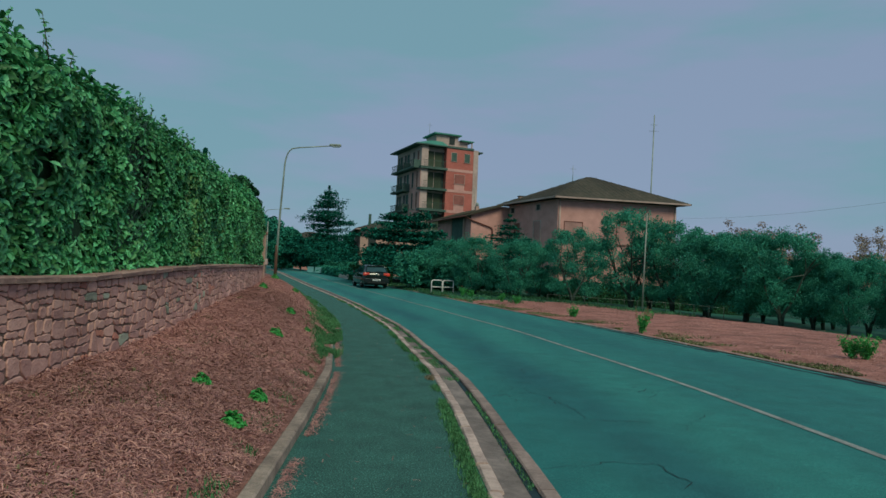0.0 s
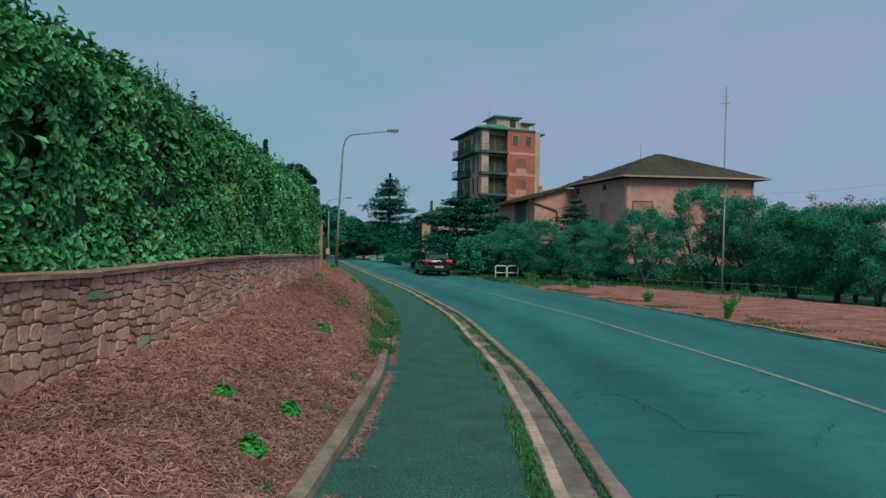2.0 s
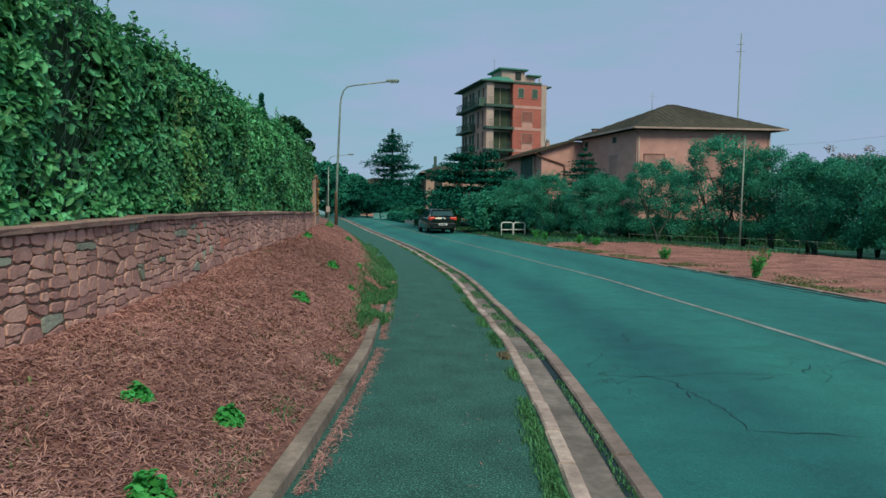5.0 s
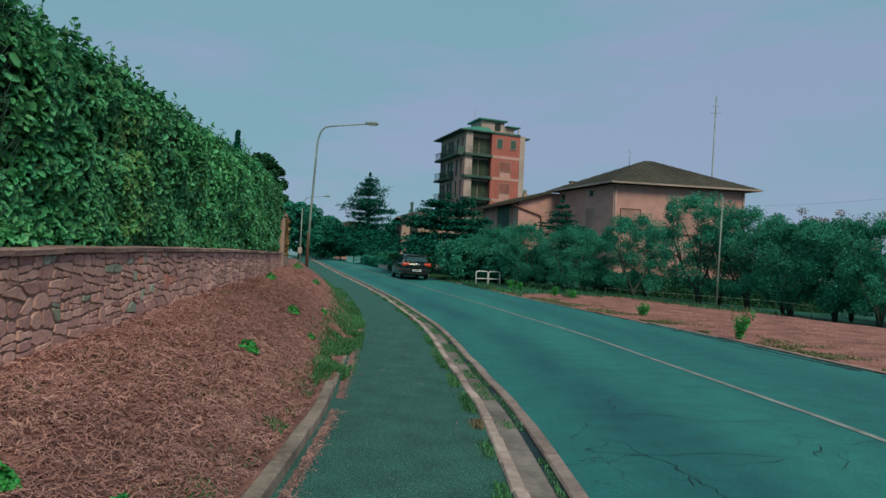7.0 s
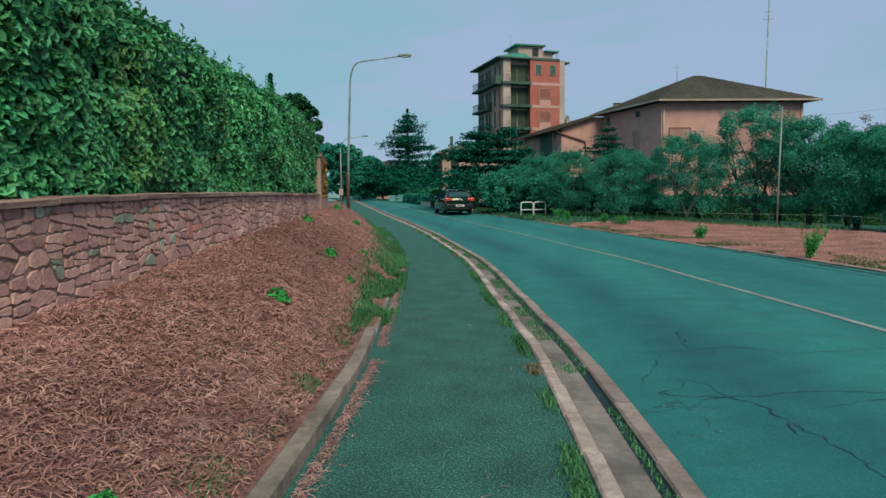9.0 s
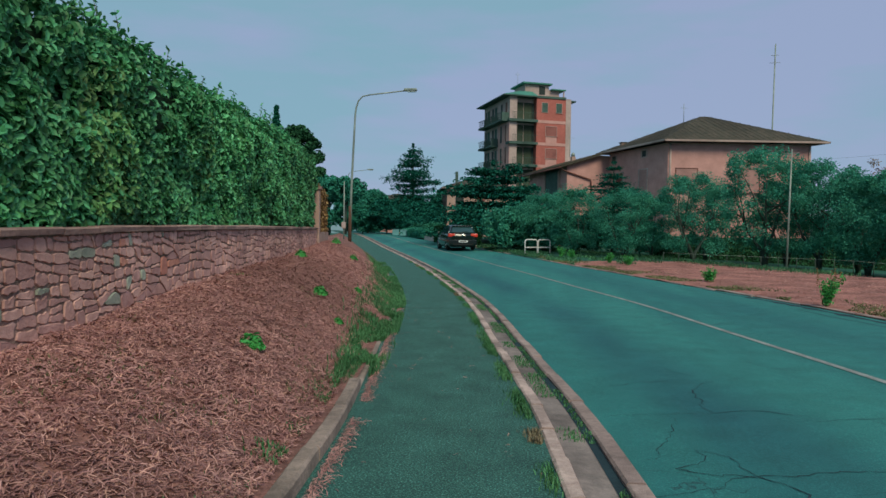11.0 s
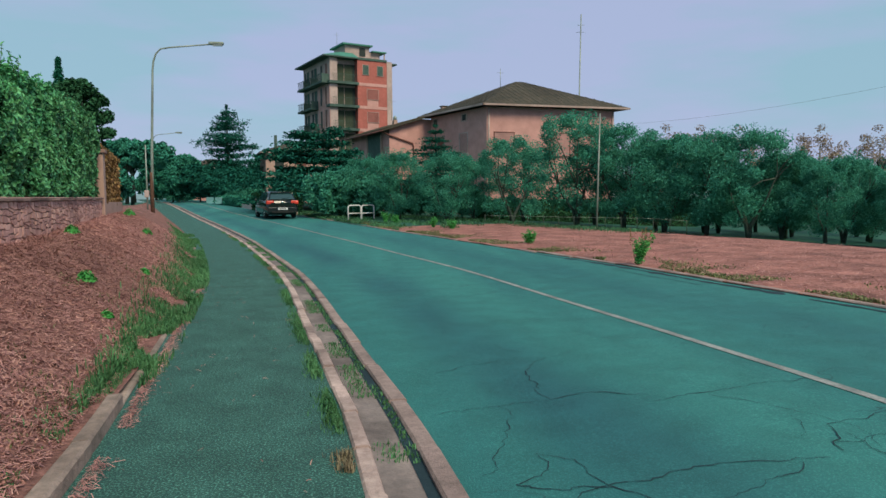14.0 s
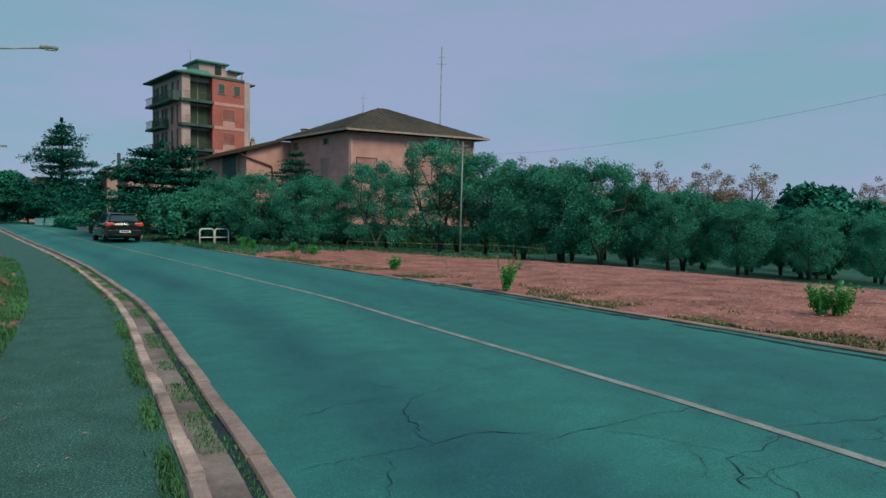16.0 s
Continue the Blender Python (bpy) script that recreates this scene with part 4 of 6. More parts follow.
laurel_hedge()


# ---- small plants ----
def weed(at, size, seed, group="weeds on the bank", mat=M_WEED, label="bright green weed tuft growing out of dry mulch", name="weed"):
    r = np.random.default_rng(seed)
    w = thing(name, label, "weed", group, at)
    n = int(260 * min(1.6, size / 0.15))
    a = r.uniform(0, 2 * math.pi, n)
    d = size * np.sqrt(r.random(n))
    z = size * 1.25 * (1 - (d / size) ** 2) * r.uniform(0.3, 1.0, n)
    c = np.column_stack([d * np.cos(a), d * np.sin(a), z + 0.01])
    v, f = leaves(c, c / size + np.array([0, 0, 0.6]), 0.05 * max(1, size / 0.2), 0.5, 0.2, r, 0.5)
    under(np_mesh("leaves", v, f, mat), w)
    specs = []
    for k in range(9):
        t = 2 * math.pi * k / 9 + r.uniform(-0.3, 0.3)
        e = Vector((math.cos(t) * size * 0.6, math.sin(t) * size * 0.6, size * 0.5))
        specs.append(([(0, 0, -0.02), e * 0.5 + Vector((0, 0, size * 0.12)), e], [0.004, 0.003, 0.0015], 4))
    tubes("stems", specs, mat, w)
    return w


for k, (y, u, s) in enumerate(((5.80, -2.35, 0.085), (5.88, -1.86, 0.09), (4.84, -1.85, 0.10), (9.75, -2.25, 0.11), (13.4, -2.28, 0.11), (16.8, -3.15, 0.12), (20.5, -2.4, 0.11), (15.6, -2.0, 0.07), (12.4, -1.9, 0.06), (24.5, -3.0, 0.15))):
    pt = bank_point(np.array([y]), u)[0]
    weed(tuple(pt - np.array([0, 0, 0.01])), s, 40 + k)


def shrub(at, height, seed):
    """A leafy roadside plant with upright stems."""
    r = np.random.default_rng(seed)
    w = thing("roadside_plant", "green leafy roadside plant at the edge of a stubble field", "plant", "roadside plants", at)
    specs, cs = [], []
    for k in range(14):
        t = r.uniform(0, 2 * math.pi)
        ln = height * r.uniform(0.45, 1.05)
        e = Vector((math.cos(t), math.sin(t), 0)) * ln * r.uniform(0.15, 0.7) + Vector((0, 0, ln))
        specs.append(([(0, 0, -0.03), e * 0.5, e], [0.008, 0.006, 0.002], 4))
        for q in np.linspace(0.12, 1, 38):
            cs.append(np.array(e * float(q)) + r.normal(0, 0.035, 3))
    tubes("stems", specs, M_GRASS, w)
    v, f = leaves(np.array(cs), np.tile(np.array([0, -0.3, 0.7]), (len(cs), 1)), 0.070, 0.42, 0.2, r, 0.9)
    under(np_mesh("leaves", v, f, M_WEED), w)
    if height > 0.6:
        sp, ct = [], []
        for k in range(5):
            a = Vector((r.uniform(-0.16, 0.16), r.uniform(-0.12, 0.12), 0))
            e = a * 1.4 + Vector((0, 0, height * r.uniform(0.95, 1.25)))
            sp.append(([a * 0.4, e], [0.006, 0.003], 4))
            for q in np.linspace(0.55, 1, 26):
                ct.append(np.array(a.lerp(e, float(q))) + r.normal(0, 0.014, 3))
        tubes("seed_stems", sp, M_BROWNLEAF, w)
        v, f = leaves(np.array(ct), np.tile(np.array([0, -0.3, 0.7]), (len(ct), 1)), 0.034, 0.5, 0.2, r, 1.0)
        tagged(under(np_mesh("seed_heads", v, f, M_BROWNLEAF), w, "dry reddish-brown seed spikes"), kind="stuff")
    return w


shrub((5.67, 18.4, 0.07), 0.62, 3)
shrub((5.02, 24.5, 0.12), 0.38, 4)
shrub((8.55, 13.5, 0.06), 0.56, 5)
shrub((8.76, 13.40, 0.06), 0.46, 6)
for k, (x, y, hgt) in enumerate(((1.9, 36.6, 0.55), (3.3, 33.8, 0.6), (3.9, 32.4, 0.5), (1.5, 38.2, 0.6))):
    shrub((x, y, float(field_z(np.array([x]), np.array([y]))[0]) - 0.01), hgt * 0.8, 20 + k)


def grass(name, label, ys, us, zs, height, mat, seed, width=0.006):
    r = np.random.default_rng(seed)
    c = np.column_stack([off(ys, us), zs])
    v, f = blades(c, height, r, 0.5, width)
    return tagged(np_mesh(name, v, f, mat), label, "grass", kind="stuff")


# grass at the foot of the bank, thick where the kerb is overgrown
n = 38000
yy = 9.9 + 22 * rng.random(n) ** 1.35
wide = np.interp(yy, [9.9, 12, 16], [0.05, 0.11, 0.2])
uu = -1.50 + rng.normal(0, 1, n) * wide
gate = np.array([noise.noise((a * 1.1, b * 2.6, 21)) for a, b in zip(yy, uu)])
keep = (gate > 0.05 - 0.3 * np.clip((yy - 10) / 4, 0, 1)) & ((np.abs(uu + 1.44) > 0.06) | (yy > 11.2)) & (uu < -1.22) & (uu > -2.3)
yy, uu = yy[keep], uu[keep]
zz = np.where(uu < -1.57, bank_z(yy, np.minimum(uu, -1.57)), rise(yy)) - 0.005
grass("bank_grass", "green grass overgrowing the kerb and bank's foot", yy, uu, zz, 0.10, M_GRASS, 31, 0.0045)
n = 3200
yy = 3 + 7 * rng.random(n)
uu = -1.57 + np.abs(rng.normal(0, 0.09, n)) * -1
gate = np.array([noise.noise((a * 1.6, 0, 2)) for a in yy])
keep = gate > -0.05
yy, uu = yy[keep], uu[keep]
grass("kerb_grass", "sparse grass behind the kerb", yy, uu, bank_z(yy, uu) - 0.005, 0.045, M_GRASS, 32, 0.004)
# thin sprouts on the bank
n = 16000
yy = 1.5 + 14 * rng.random(n)
uu = -1.6 - 1.75 * rng.random(n)
gate = np.array([noise.noise((a * 0.8, b * 0.9, 61)) + 0.7 * noise.noise((a * 3, b * 3, 17)) for a, b in zip(yy, uu)])
keep = gate > 0.30
c = bank_point(yy[keep], uu[keep])
grass("bank_sprouts", "sparse low green sprouts in dry mulch", yy[keep], uu[keep], c[:, 2] - 0.004, 0.038, M_VERGE, 39, 0.0045)
# along the pale edging
n = 30000
yy = 2.5 + 30 * rng.random(n) ** 1.5
uu = -0.02 - np.abs(rng.normal(0, 0.05, n))
gate = np.array([noise.noise((a * 0.75, 0, 33)) for a in yy]) + 0.22 * ((yy > 3.2) & (yy < 7.2)) + 0.3 * ((yy > 4.9) & (yy < 6.3))
keep = gate > 0.02 + 0.25 * (rng.random(n) - 0.5)
grass("edge_grass", "green tufts along the pale edging", yy[keep], uu[keep], rise(yy[keep]), 0.050, M_GRASS, 33, 0.0032)
keep = (gate < -0.30)
grass("edge_dry_grass", "dry tufts along the pale edging", yy[keep], uu[keep], rise(yy[keep]), 0.055, M_DRYGRASS, 34, 0.003)
# in the gutter's gap
n = 5000
yy = 2.5 + 26 * rng.random(n)
uu = 0.318 + rng.normal(0, 0.018, n)
gate = np.array([noise.noise((a * 0.9, 7, 3)) for a in yy])
keep = gate > -0.22
grass("gutter_grass", "moss and grass in the kerb's joint", yy[keep], uu[keep], rise(yy[keep]) - 0.015, 0.028, M_GRASS, 35, 0.003)
yy = 8.5 + 20 * rng.random(11000)
uu = 0.21 + rng.normal(0, 0.05, 11000)
gate = np.array([noise.noise((a * 0.8, 1, 8)) for a in yy])
keep = (gate > 0.02) & (uu > 0.11) & (uu < 0.3)
grass("strip_grass", "thin grass in the gutter strip", yy[keep], uu[keep], rise(yy[keep]) - 0.02, 0.035, M_GRASS, 36, 0.003)
# green stretch before the railing
n = 16000
yy = 30.5 + 18 * rng.random(n)
uu = road_edge(yy) + 0.08 + 4.5 * rng.random(n) ** 1.4
gate = np.array([noise.noise((a * 0.8, b * 1.2, 44)) for a, b in zip(yy, uu)])
keep = gate > 0.0 + 0.4 * np.clip((33 - yy) / 2.5, 0, 1)
p = off(yy[keep], uu[keep])
grass("far_verge_grass", "tall green grass on the verge before a railing", yy[keep], uu[keep], field_z(p[:, 0], p[:, 1]) - 0.02, 0.17, M_TUFT, 45, 0.012)
# verge of the field
n = 42000
yy = 6 + 44 * rng.random(n)
uu = road_edge(yy) + 0.1 + np.abs(rng.normal(0, 0.5, n))
gate = np.array([noise.noise((a * 0.7, b * 0.8, 15)) for a, b in zip(yy, uu)])
keep = gate > 0.08
p = off(yy[keep], uu[keep])
grass("verge_grass", "patchy dry green grass on the verge", yy[keep], uu[keep], field_z(p[:, 0], p[:, 1]) - 0.01, 0.055, M_VERGE, 37, 0.011)
n = 14000
yy = 26 + 22 * rng.random(n)
uu = np.interp(yy, [10, 18, 24, 30, 36, 41, 52], [16.2, 15.6, 14.6, 13.2, 12.4, 10.0, 8.2]) + rng.normal(0, 0.5, n)
p = off(yy, uu)
grass("grove_grass", "long grass where the field meets the trees", yy, uu, field_z(p[:, 0], p[:, 1]) - 0.12, 0.25, M_TUFT, 38, 0.014)


# ---- trees ----
def crown(clumps, per, spread, size, width, seed, up=0.5):
    """Leaves in loose clumps: centres and radii given."""
    r = np.random.default_rng(seed)
    cs = []
    for (x, y, z, rad) in clumps:
        d = r.normal(0, 1, (per, 3))
        d /= np.linalg.norm(d, axis=1, keepdims=True)
        d *= (r.random(per) ** 0.45)[:, None]
        cs.append(np.array([x, y, z]) + d * np.array([rad, rad, rad * 0.8]))
    c = np.concatenate(cs)
    mid = c.mean(0)
    face = c - mid
    face /= np.linalg.norm(face, axis=1, keepdims=True) + 1e-6
    return leaves(c, face + np.array([0, 0, up]), size, width, 0.2, r, spread)


def olive_tree(seed, clump_count, per, height=4.6, radius=2.1):
    r = random.Random(seed)
    t = thing("olive_tree", "grey-green olive tree with a forked dark trunk", "tree", "olive trees in the grove")
    specs, clumps = [], []
    k = r.choice((2, 3, 3))
    for i in range(k):
        a = 2 * math.pi * i / k + r.uniform(-0.5, 0.5)
        out = Vector((math.cos(a), math.sin(a), 0))
        p0 = Vector((0, 0, -0.2))
        p1 = out * 0.14 + Vector((0, 0, 0.45))
        p2 = out * radius * r.uniform(0.25, 0.38) + Vector((0, 0, 1.35))
        p3 = out * radius * 0.55 + Vector((r.uniform(-0.2, 0.2), r.uniform(-0.2, 0.2), height * 0.58))
        p4 = out * radius * 0.62 + Vector((0, 0, height * 0.82))
        specs.append(([p0, p1, p2, p3, p4], [0.12, 0.085, 0.055, 0.03, 0.010], 8))
        for j in range(4):
            b = a + r.uniform(-1.3, 1.3)
            s = p2.lerp(p3, r.random())
            e = Vector((math.cos(b), math.sin(b), 0)) * radius * r.uniform(0.6, 0.95) + Vector((0, 0, height * r.uniform(0.4, 0.85)))
            specs.append(([s, (s + e) / 2 + Vector((0, 0, 0.15)), e], [0.04, 0.025, 0.008], 5))
            clumps.append((e.x, e.y, e.z, r.uniform(0.4, 0.6)))
        clumps.append((p4.x, p4.y, p4.z, r.uniform(0.45, 0.65)))
    for i in range(clump_count):
        a = r.uniform(0, 2 * math.pi)
        q = r.uniform(0.25, 1) ** 0.6
        z = r.uniform(0.12, 0.98)
        w = radius * q * math.sqrt(max(0.08, 1 - ((z - 0.55) / 0.5) ** 2))
        clumps.append((math.cos(a) * w, math.sin(a) * w, height * z, r.uniform(0.35, 0.75)))
    for i in range(16):
        a, w = r.uniform(0, 2 * math.pi), radius * r.uniform(0.1, 0.75)
        clumps.append((math.cos(a) * w, math.sin(a) * w, height * r.uniform(0.88, 1.02) - 0.3 * w, r.uniform(0.28, 0.48)))
    tubes("trunk", specs, M_BARK, t)
    v, f = crown(clumps, int(per * 1.1), 1.5, 0.118, 0.36, seed)
    tagged(under(np_mesh("crown", v, f, M_OLIVE), t), kind="stuff")
    return t


def conifer(name, label, height, radius, tiers, seed, bare=0.12, per=9, mat=M_NEEDLE, flat=0.18, leaf=0.2, group="", thick=80, taper=0.75):
    """A conifer with layered, nearly level branches."""
    r = random.Random(seed)
    rr = np.random.default_rng(seed)
    t = thing(name, label, "tree", group)
    specs = [([(0, 0, -0.3), (0.03, 0, height * 0.5), (0, 0.02, height)], [height * 0.024, height * 0.015, 0.01], 8)]
    cs, fc = [], []
    for i in range(tiers):
        q = i / (tiers - 1)
        z = height * (bare + (0.97 - bare) * q) + r.uniform(-0.1, 0.1)
        reach = radius * (1 - q) ** taper * r.uniform(0.62, 1.15) + 0.15
        for k in range(per):
            a = 2 * math.pi * (k + r.random() * 0.8) / per
            ln = reach * r.uniform(0.45, 1.15)
            d = Vector((math.cos(a), math.sin(a), r.uniform(-0.1, 0.16)))
            e = Vector((0, 0, z)) + d * ln
            specs.append(([(0, 0, z), e], [0.03 * (1 - q) + 0.012, 0.006], 4))
            n = max(10, int(thick * ln / radius))
            s = rr.random(n) ** 0.7
            lat = rr.normal(0, 0.20, n) * ln * (0.35 + s)
            base = np.array([0, 0, z])[None] + np.outer(s * ln, np.array(d))
            side = np.array([-math.sin(a), math.cos(a), 0])
            cs.append(base + np.outer(lat, side) + np.column_stack([np.zeros(n), np.zeros(n), rr.normal(0, flat, n) * 0.6]))
    c = np.concatenate(cs)
    tubes("trunk", specs, M_BARK, t)
    v, f = leaves(c, np.tile(np.array([0, 0, 1.0]), (len(c), 1)), leaf, 0.42, 0.25, rr, 0.55)
    tagged(under(np_mesh("crown", v, f, mat), t), kind="stuff")
    return t


def round_tree(name, label, height, radius, low, seed, mat=M_FAR, leaf=0.22, count=46, per=95, group="", squash=1.0):
    """A broad tree with a clumped crown."""
    r = random.Random(seed)
    t = thing(name, label, "tree", group)
    specs = [([(0, 0, -0.3), (0.1, 0, low * 0.8), (0, 0.1, height * 0.75)], [height * 0.03, height * 0.022, 0.03], 8)]
    clumps = []
    mid, half = (height + low) / 2, (height - low) / 2
    for i in range(count):
        d = Vector((r.gauss(0, 1), r.gauss(0, 1), r.gauss(0, 1))).normalized() * (r.uniform(0.3, 1) ** 0.5)
        c = (d.x * radius * 0.85, d.y * radius * 0.85, mid + d.z * half * 0.88)
        clumps.append((*c, r.uniform(0.16, 0.30) * radius))
        if i % 5 == 0:
            specs.append(([(0, 0.05, height * 0.45), Vector((0, 0.05, height * 0.45)).lerp(Vector(c), 0.6) + Vector((0, 0, 0.1)), c], [height * 0.012, height * 0.008, 0.01], 5))
    tubes("trunk", specs, M_BARK, t)
    v, f = crown(clumps, per, 1.2, leaf, 0.5, seed)
    tagged(under(np_mesh("crown", v, f, mat), t), kind="stuff")
    return t


def ground_at(x, y):
    sy, u = station(np.array([float(x)]), np.array([float(y)]))
    if u[0] < -3.4:
        return float(np.interp(sy[0], [-10, 5, 22, 37, 70, 120], [0.30, 0.42, 0.98, 1.1, 1.3, 1.9])) - 0.05
    return float(field_z(np.array([float(x)]), np.array([float(y)]))[0])


def place(ob, x, y, turn=0.0, size=1.0, z=None):
    ob.matrix_basis = pose(x, y, ground_at(x, y) if z is None else z, 0, 0, turn) @ Matrix.Diagonal((size, size, size, 1))
    return ob


OLIVES = [olive_tree(11, 30, 150), olive_tree(12, 34, 150), olive_tree(13, 44, 180), olive_tree(14, 66, 200)]
SPOTS = [
    (7.6, 37.6, 0.86), (4.5, 38.2, 0.70), (2.3, 40.5, 0.74), (6.2, 40.5, 0.68), (11.3, 39.0, 1.12), (0.8, 43.8, 0.76), (13.2, 37.5, 0.98), (5.6, 45.2, 0.84),
    (14.6, 36.0, 0.9), (15.9, 34.5, 0.95), (16.9, 32.8, 0.95), (18.6, 33.0, 0.92), (18.9, 30.6, 0.82), (20.4, 31.5, 0.9), (21.2, 29.0, 0.80), (22.8, 30.2, 0.78),
    (23.6, 27.6, 0.72), (25.8, 29.2, 0.74), (26.2, 26.4, 0.70), (28.6, 28.6, 0.74), (29.6, 25.8, 0.72), (31.8, 28.2, 0.74), (17.4, 37.5, 1.0), (20.8, 36.0, 0.95),
    (24.2, 34.6, 0.85), (28.2, 33.6, 0.8), (33.4, 24.6, 0.72), (35.5, 28.0, 0.8), (32.0, 34.0, 0.85), (38.5, 25.0, 0.8), (41.0, 30.0, 0.9), (9.4, 42.5, 0.8),
    (13.0, 41.0, 0.9), (16.0, 40.0, 0.95), (19.0, 39.0, 0.95), (22.5, 38.0, 0.9), (26.0, 37.0, 0.85), (30.0, 37.5, 0.9), (34.5, 32.0, 0.85), (23.0, 42.0, 1.0), (29.0, 41.5, 1.0), (36.0, 38.0, 1.0),
]
for k, (x, y, s) in enumerate(SPOTS):
    if x > 17:
        s *= 0.82
    if k < 4:
        place(OLIVES[k], x, y, 40 * k, s)
    else:
        m = pose(x, y, ground_at(x, y) - 0.03, 0, 0, 67 * k) @ Matrix.Diagonal((s * (1 + 0.08 * math.sin(k)), s, s * (1 + 0.07 * math.cos(3 * k)), 1))
        o = copy_thing(OLIVES[k % 3 if k < 8 else (3, 2, 3)[k % 3]], Matrix.Identity(4))
        o.matrix_basis = m

place(conifer("cedar_tree", "tall dark cedar with layered branches beside the road", 10.1, 5.2, 16, 3, 0.12, 8, leaf=0.24, thick=250, taper=0.62, flat=0.22), -13.0, 80)
place(conifer("cedar_tree", "broad dark cedar with flat spreading boughs", 5.9, 5.2, 9, 5, 0.14, 14, leaf=0.25, thick=330, taper=0.42, flat=0.13), -2.7, 54, 20)
place(conifer("pagoda_conifer", "small layered conifer with level tiers of branches", 5.3, 3.2, 11, 9, 0.16, 9, mat=M_NEEDLE, flat=0.06, leaf=0.13, thick=210, taper=0.75), 4.6, 43.5)
dark = round_tree("dark_tree", "dark dense evergreen showing above a clipped hedge", 5.35, 1.05, 2.2, 4, M_DARKLEAF, 0.13, 80, 150)
place(dark, -8.6, 28.4, 0, 1.0, 0.22)


def cypress_tree(height, radius, seed):
    r = random.Random(seed)
    t = thing("cypress", "slim dark pointed cypress far behind the hedge", "tree")
    tubes("trunk", [([(0, 0, -0.3), (0, 0, height * 0.9)], [0.15, 0.02], 6)], M_BARK, t)
    cl = []
    for i in range(110):
        q = i / 109
        w = radius * min(1, 4.5 * (1 - q) + 0.12)
        a = r.uniform(0, 6.3)
        cl.append((math.cos(a) * w * 0.22, math.sin(a) * w * 0.22, 0.4 + (height - 0.5) * q, max(0.12, w * 0.8)))
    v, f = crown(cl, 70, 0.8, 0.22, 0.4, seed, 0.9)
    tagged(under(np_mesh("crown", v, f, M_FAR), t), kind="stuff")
    return t


place(cypress_tree(10.15, 0.5, 6), -16.8, 48, 0, 1.0, -0.3)

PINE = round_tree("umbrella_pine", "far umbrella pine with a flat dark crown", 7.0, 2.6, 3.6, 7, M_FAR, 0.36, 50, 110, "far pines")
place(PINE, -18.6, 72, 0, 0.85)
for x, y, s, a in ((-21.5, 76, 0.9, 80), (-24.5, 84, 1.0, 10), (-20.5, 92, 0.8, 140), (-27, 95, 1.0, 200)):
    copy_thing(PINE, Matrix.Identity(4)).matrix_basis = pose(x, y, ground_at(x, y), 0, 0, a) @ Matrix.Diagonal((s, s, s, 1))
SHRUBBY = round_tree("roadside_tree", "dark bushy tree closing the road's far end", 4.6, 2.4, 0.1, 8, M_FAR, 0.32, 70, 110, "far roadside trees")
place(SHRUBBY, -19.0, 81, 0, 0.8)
# Bushy trees given the cedar's dark leaves to deepen the mass below it.
DARK_BUSHY = round_tree("evergreen_tree", "near-black dense bushy tree under a tall cedar", 4.6, 2.4, 0.1, 28, M_NEEDLE, 0.30, 70, 120, "dark evergreens by the bend")
place(DARK_BUSHY, -16.0, 80, 0, 0.9)
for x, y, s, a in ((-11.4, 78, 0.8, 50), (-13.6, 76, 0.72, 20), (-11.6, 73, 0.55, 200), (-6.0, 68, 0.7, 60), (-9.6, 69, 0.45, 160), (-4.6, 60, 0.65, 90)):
    copy_thing(DARK_BUSHY, Matrix.Identity(4)).matrix_basis = pose(x, y, ground_at(x, y) - 0.1, 0, 0, a) @ Matrix.Diagonal((s, s, s, 1))
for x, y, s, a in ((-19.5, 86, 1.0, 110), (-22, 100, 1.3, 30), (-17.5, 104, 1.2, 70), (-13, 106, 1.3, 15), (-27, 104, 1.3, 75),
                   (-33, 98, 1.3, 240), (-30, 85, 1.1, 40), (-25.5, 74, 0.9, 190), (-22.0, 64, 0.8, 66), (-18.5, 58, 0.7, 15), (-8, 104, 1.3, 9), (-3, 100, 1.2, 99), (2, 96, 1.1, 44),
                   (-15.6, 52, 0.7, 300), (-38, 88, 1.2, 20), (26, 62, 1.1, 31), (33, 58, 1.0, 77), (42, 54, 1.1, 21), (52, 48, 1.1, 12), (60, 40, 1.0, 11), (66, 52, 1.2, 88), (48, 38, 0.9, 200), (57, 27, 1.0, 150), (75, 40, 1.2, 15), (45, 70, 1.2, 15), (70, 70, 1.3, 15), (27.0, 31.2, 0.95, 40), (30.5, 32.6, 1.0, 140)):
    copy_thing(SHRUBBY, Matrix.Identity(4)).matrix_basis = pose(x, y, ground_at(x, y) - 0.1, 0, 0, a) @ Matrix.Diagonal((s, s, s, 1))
BARE = round_tree("budding_tree", "pale brown twiggy tree behind the olive grove", 7.2, 2.6, 1.0, 38, M_BUD, 0.16, 60, 60, "budding trees behind the grove")
place(BARE, 24.5, 57, 0, 1.0, 0.3)
for x, y, s, a in ((29.5, 55, 0.95, 60), (33.5, 51, 0.9, 140), (36.5, 49, 0.87, 250), (39, 47, 0.85, 30), (27.0, 56, 0.97, 310), (58, 52, 0.85, 80), (63, 49, 0.8, 200), (68, 52, 0.85, 10)):
    copy_thing(BARE, Matrix.Identity(4)).matrix_basis = pose(x, y, 0.35, 0, 0, a) @ Matrix.Diagonal((s, s, s, 1))
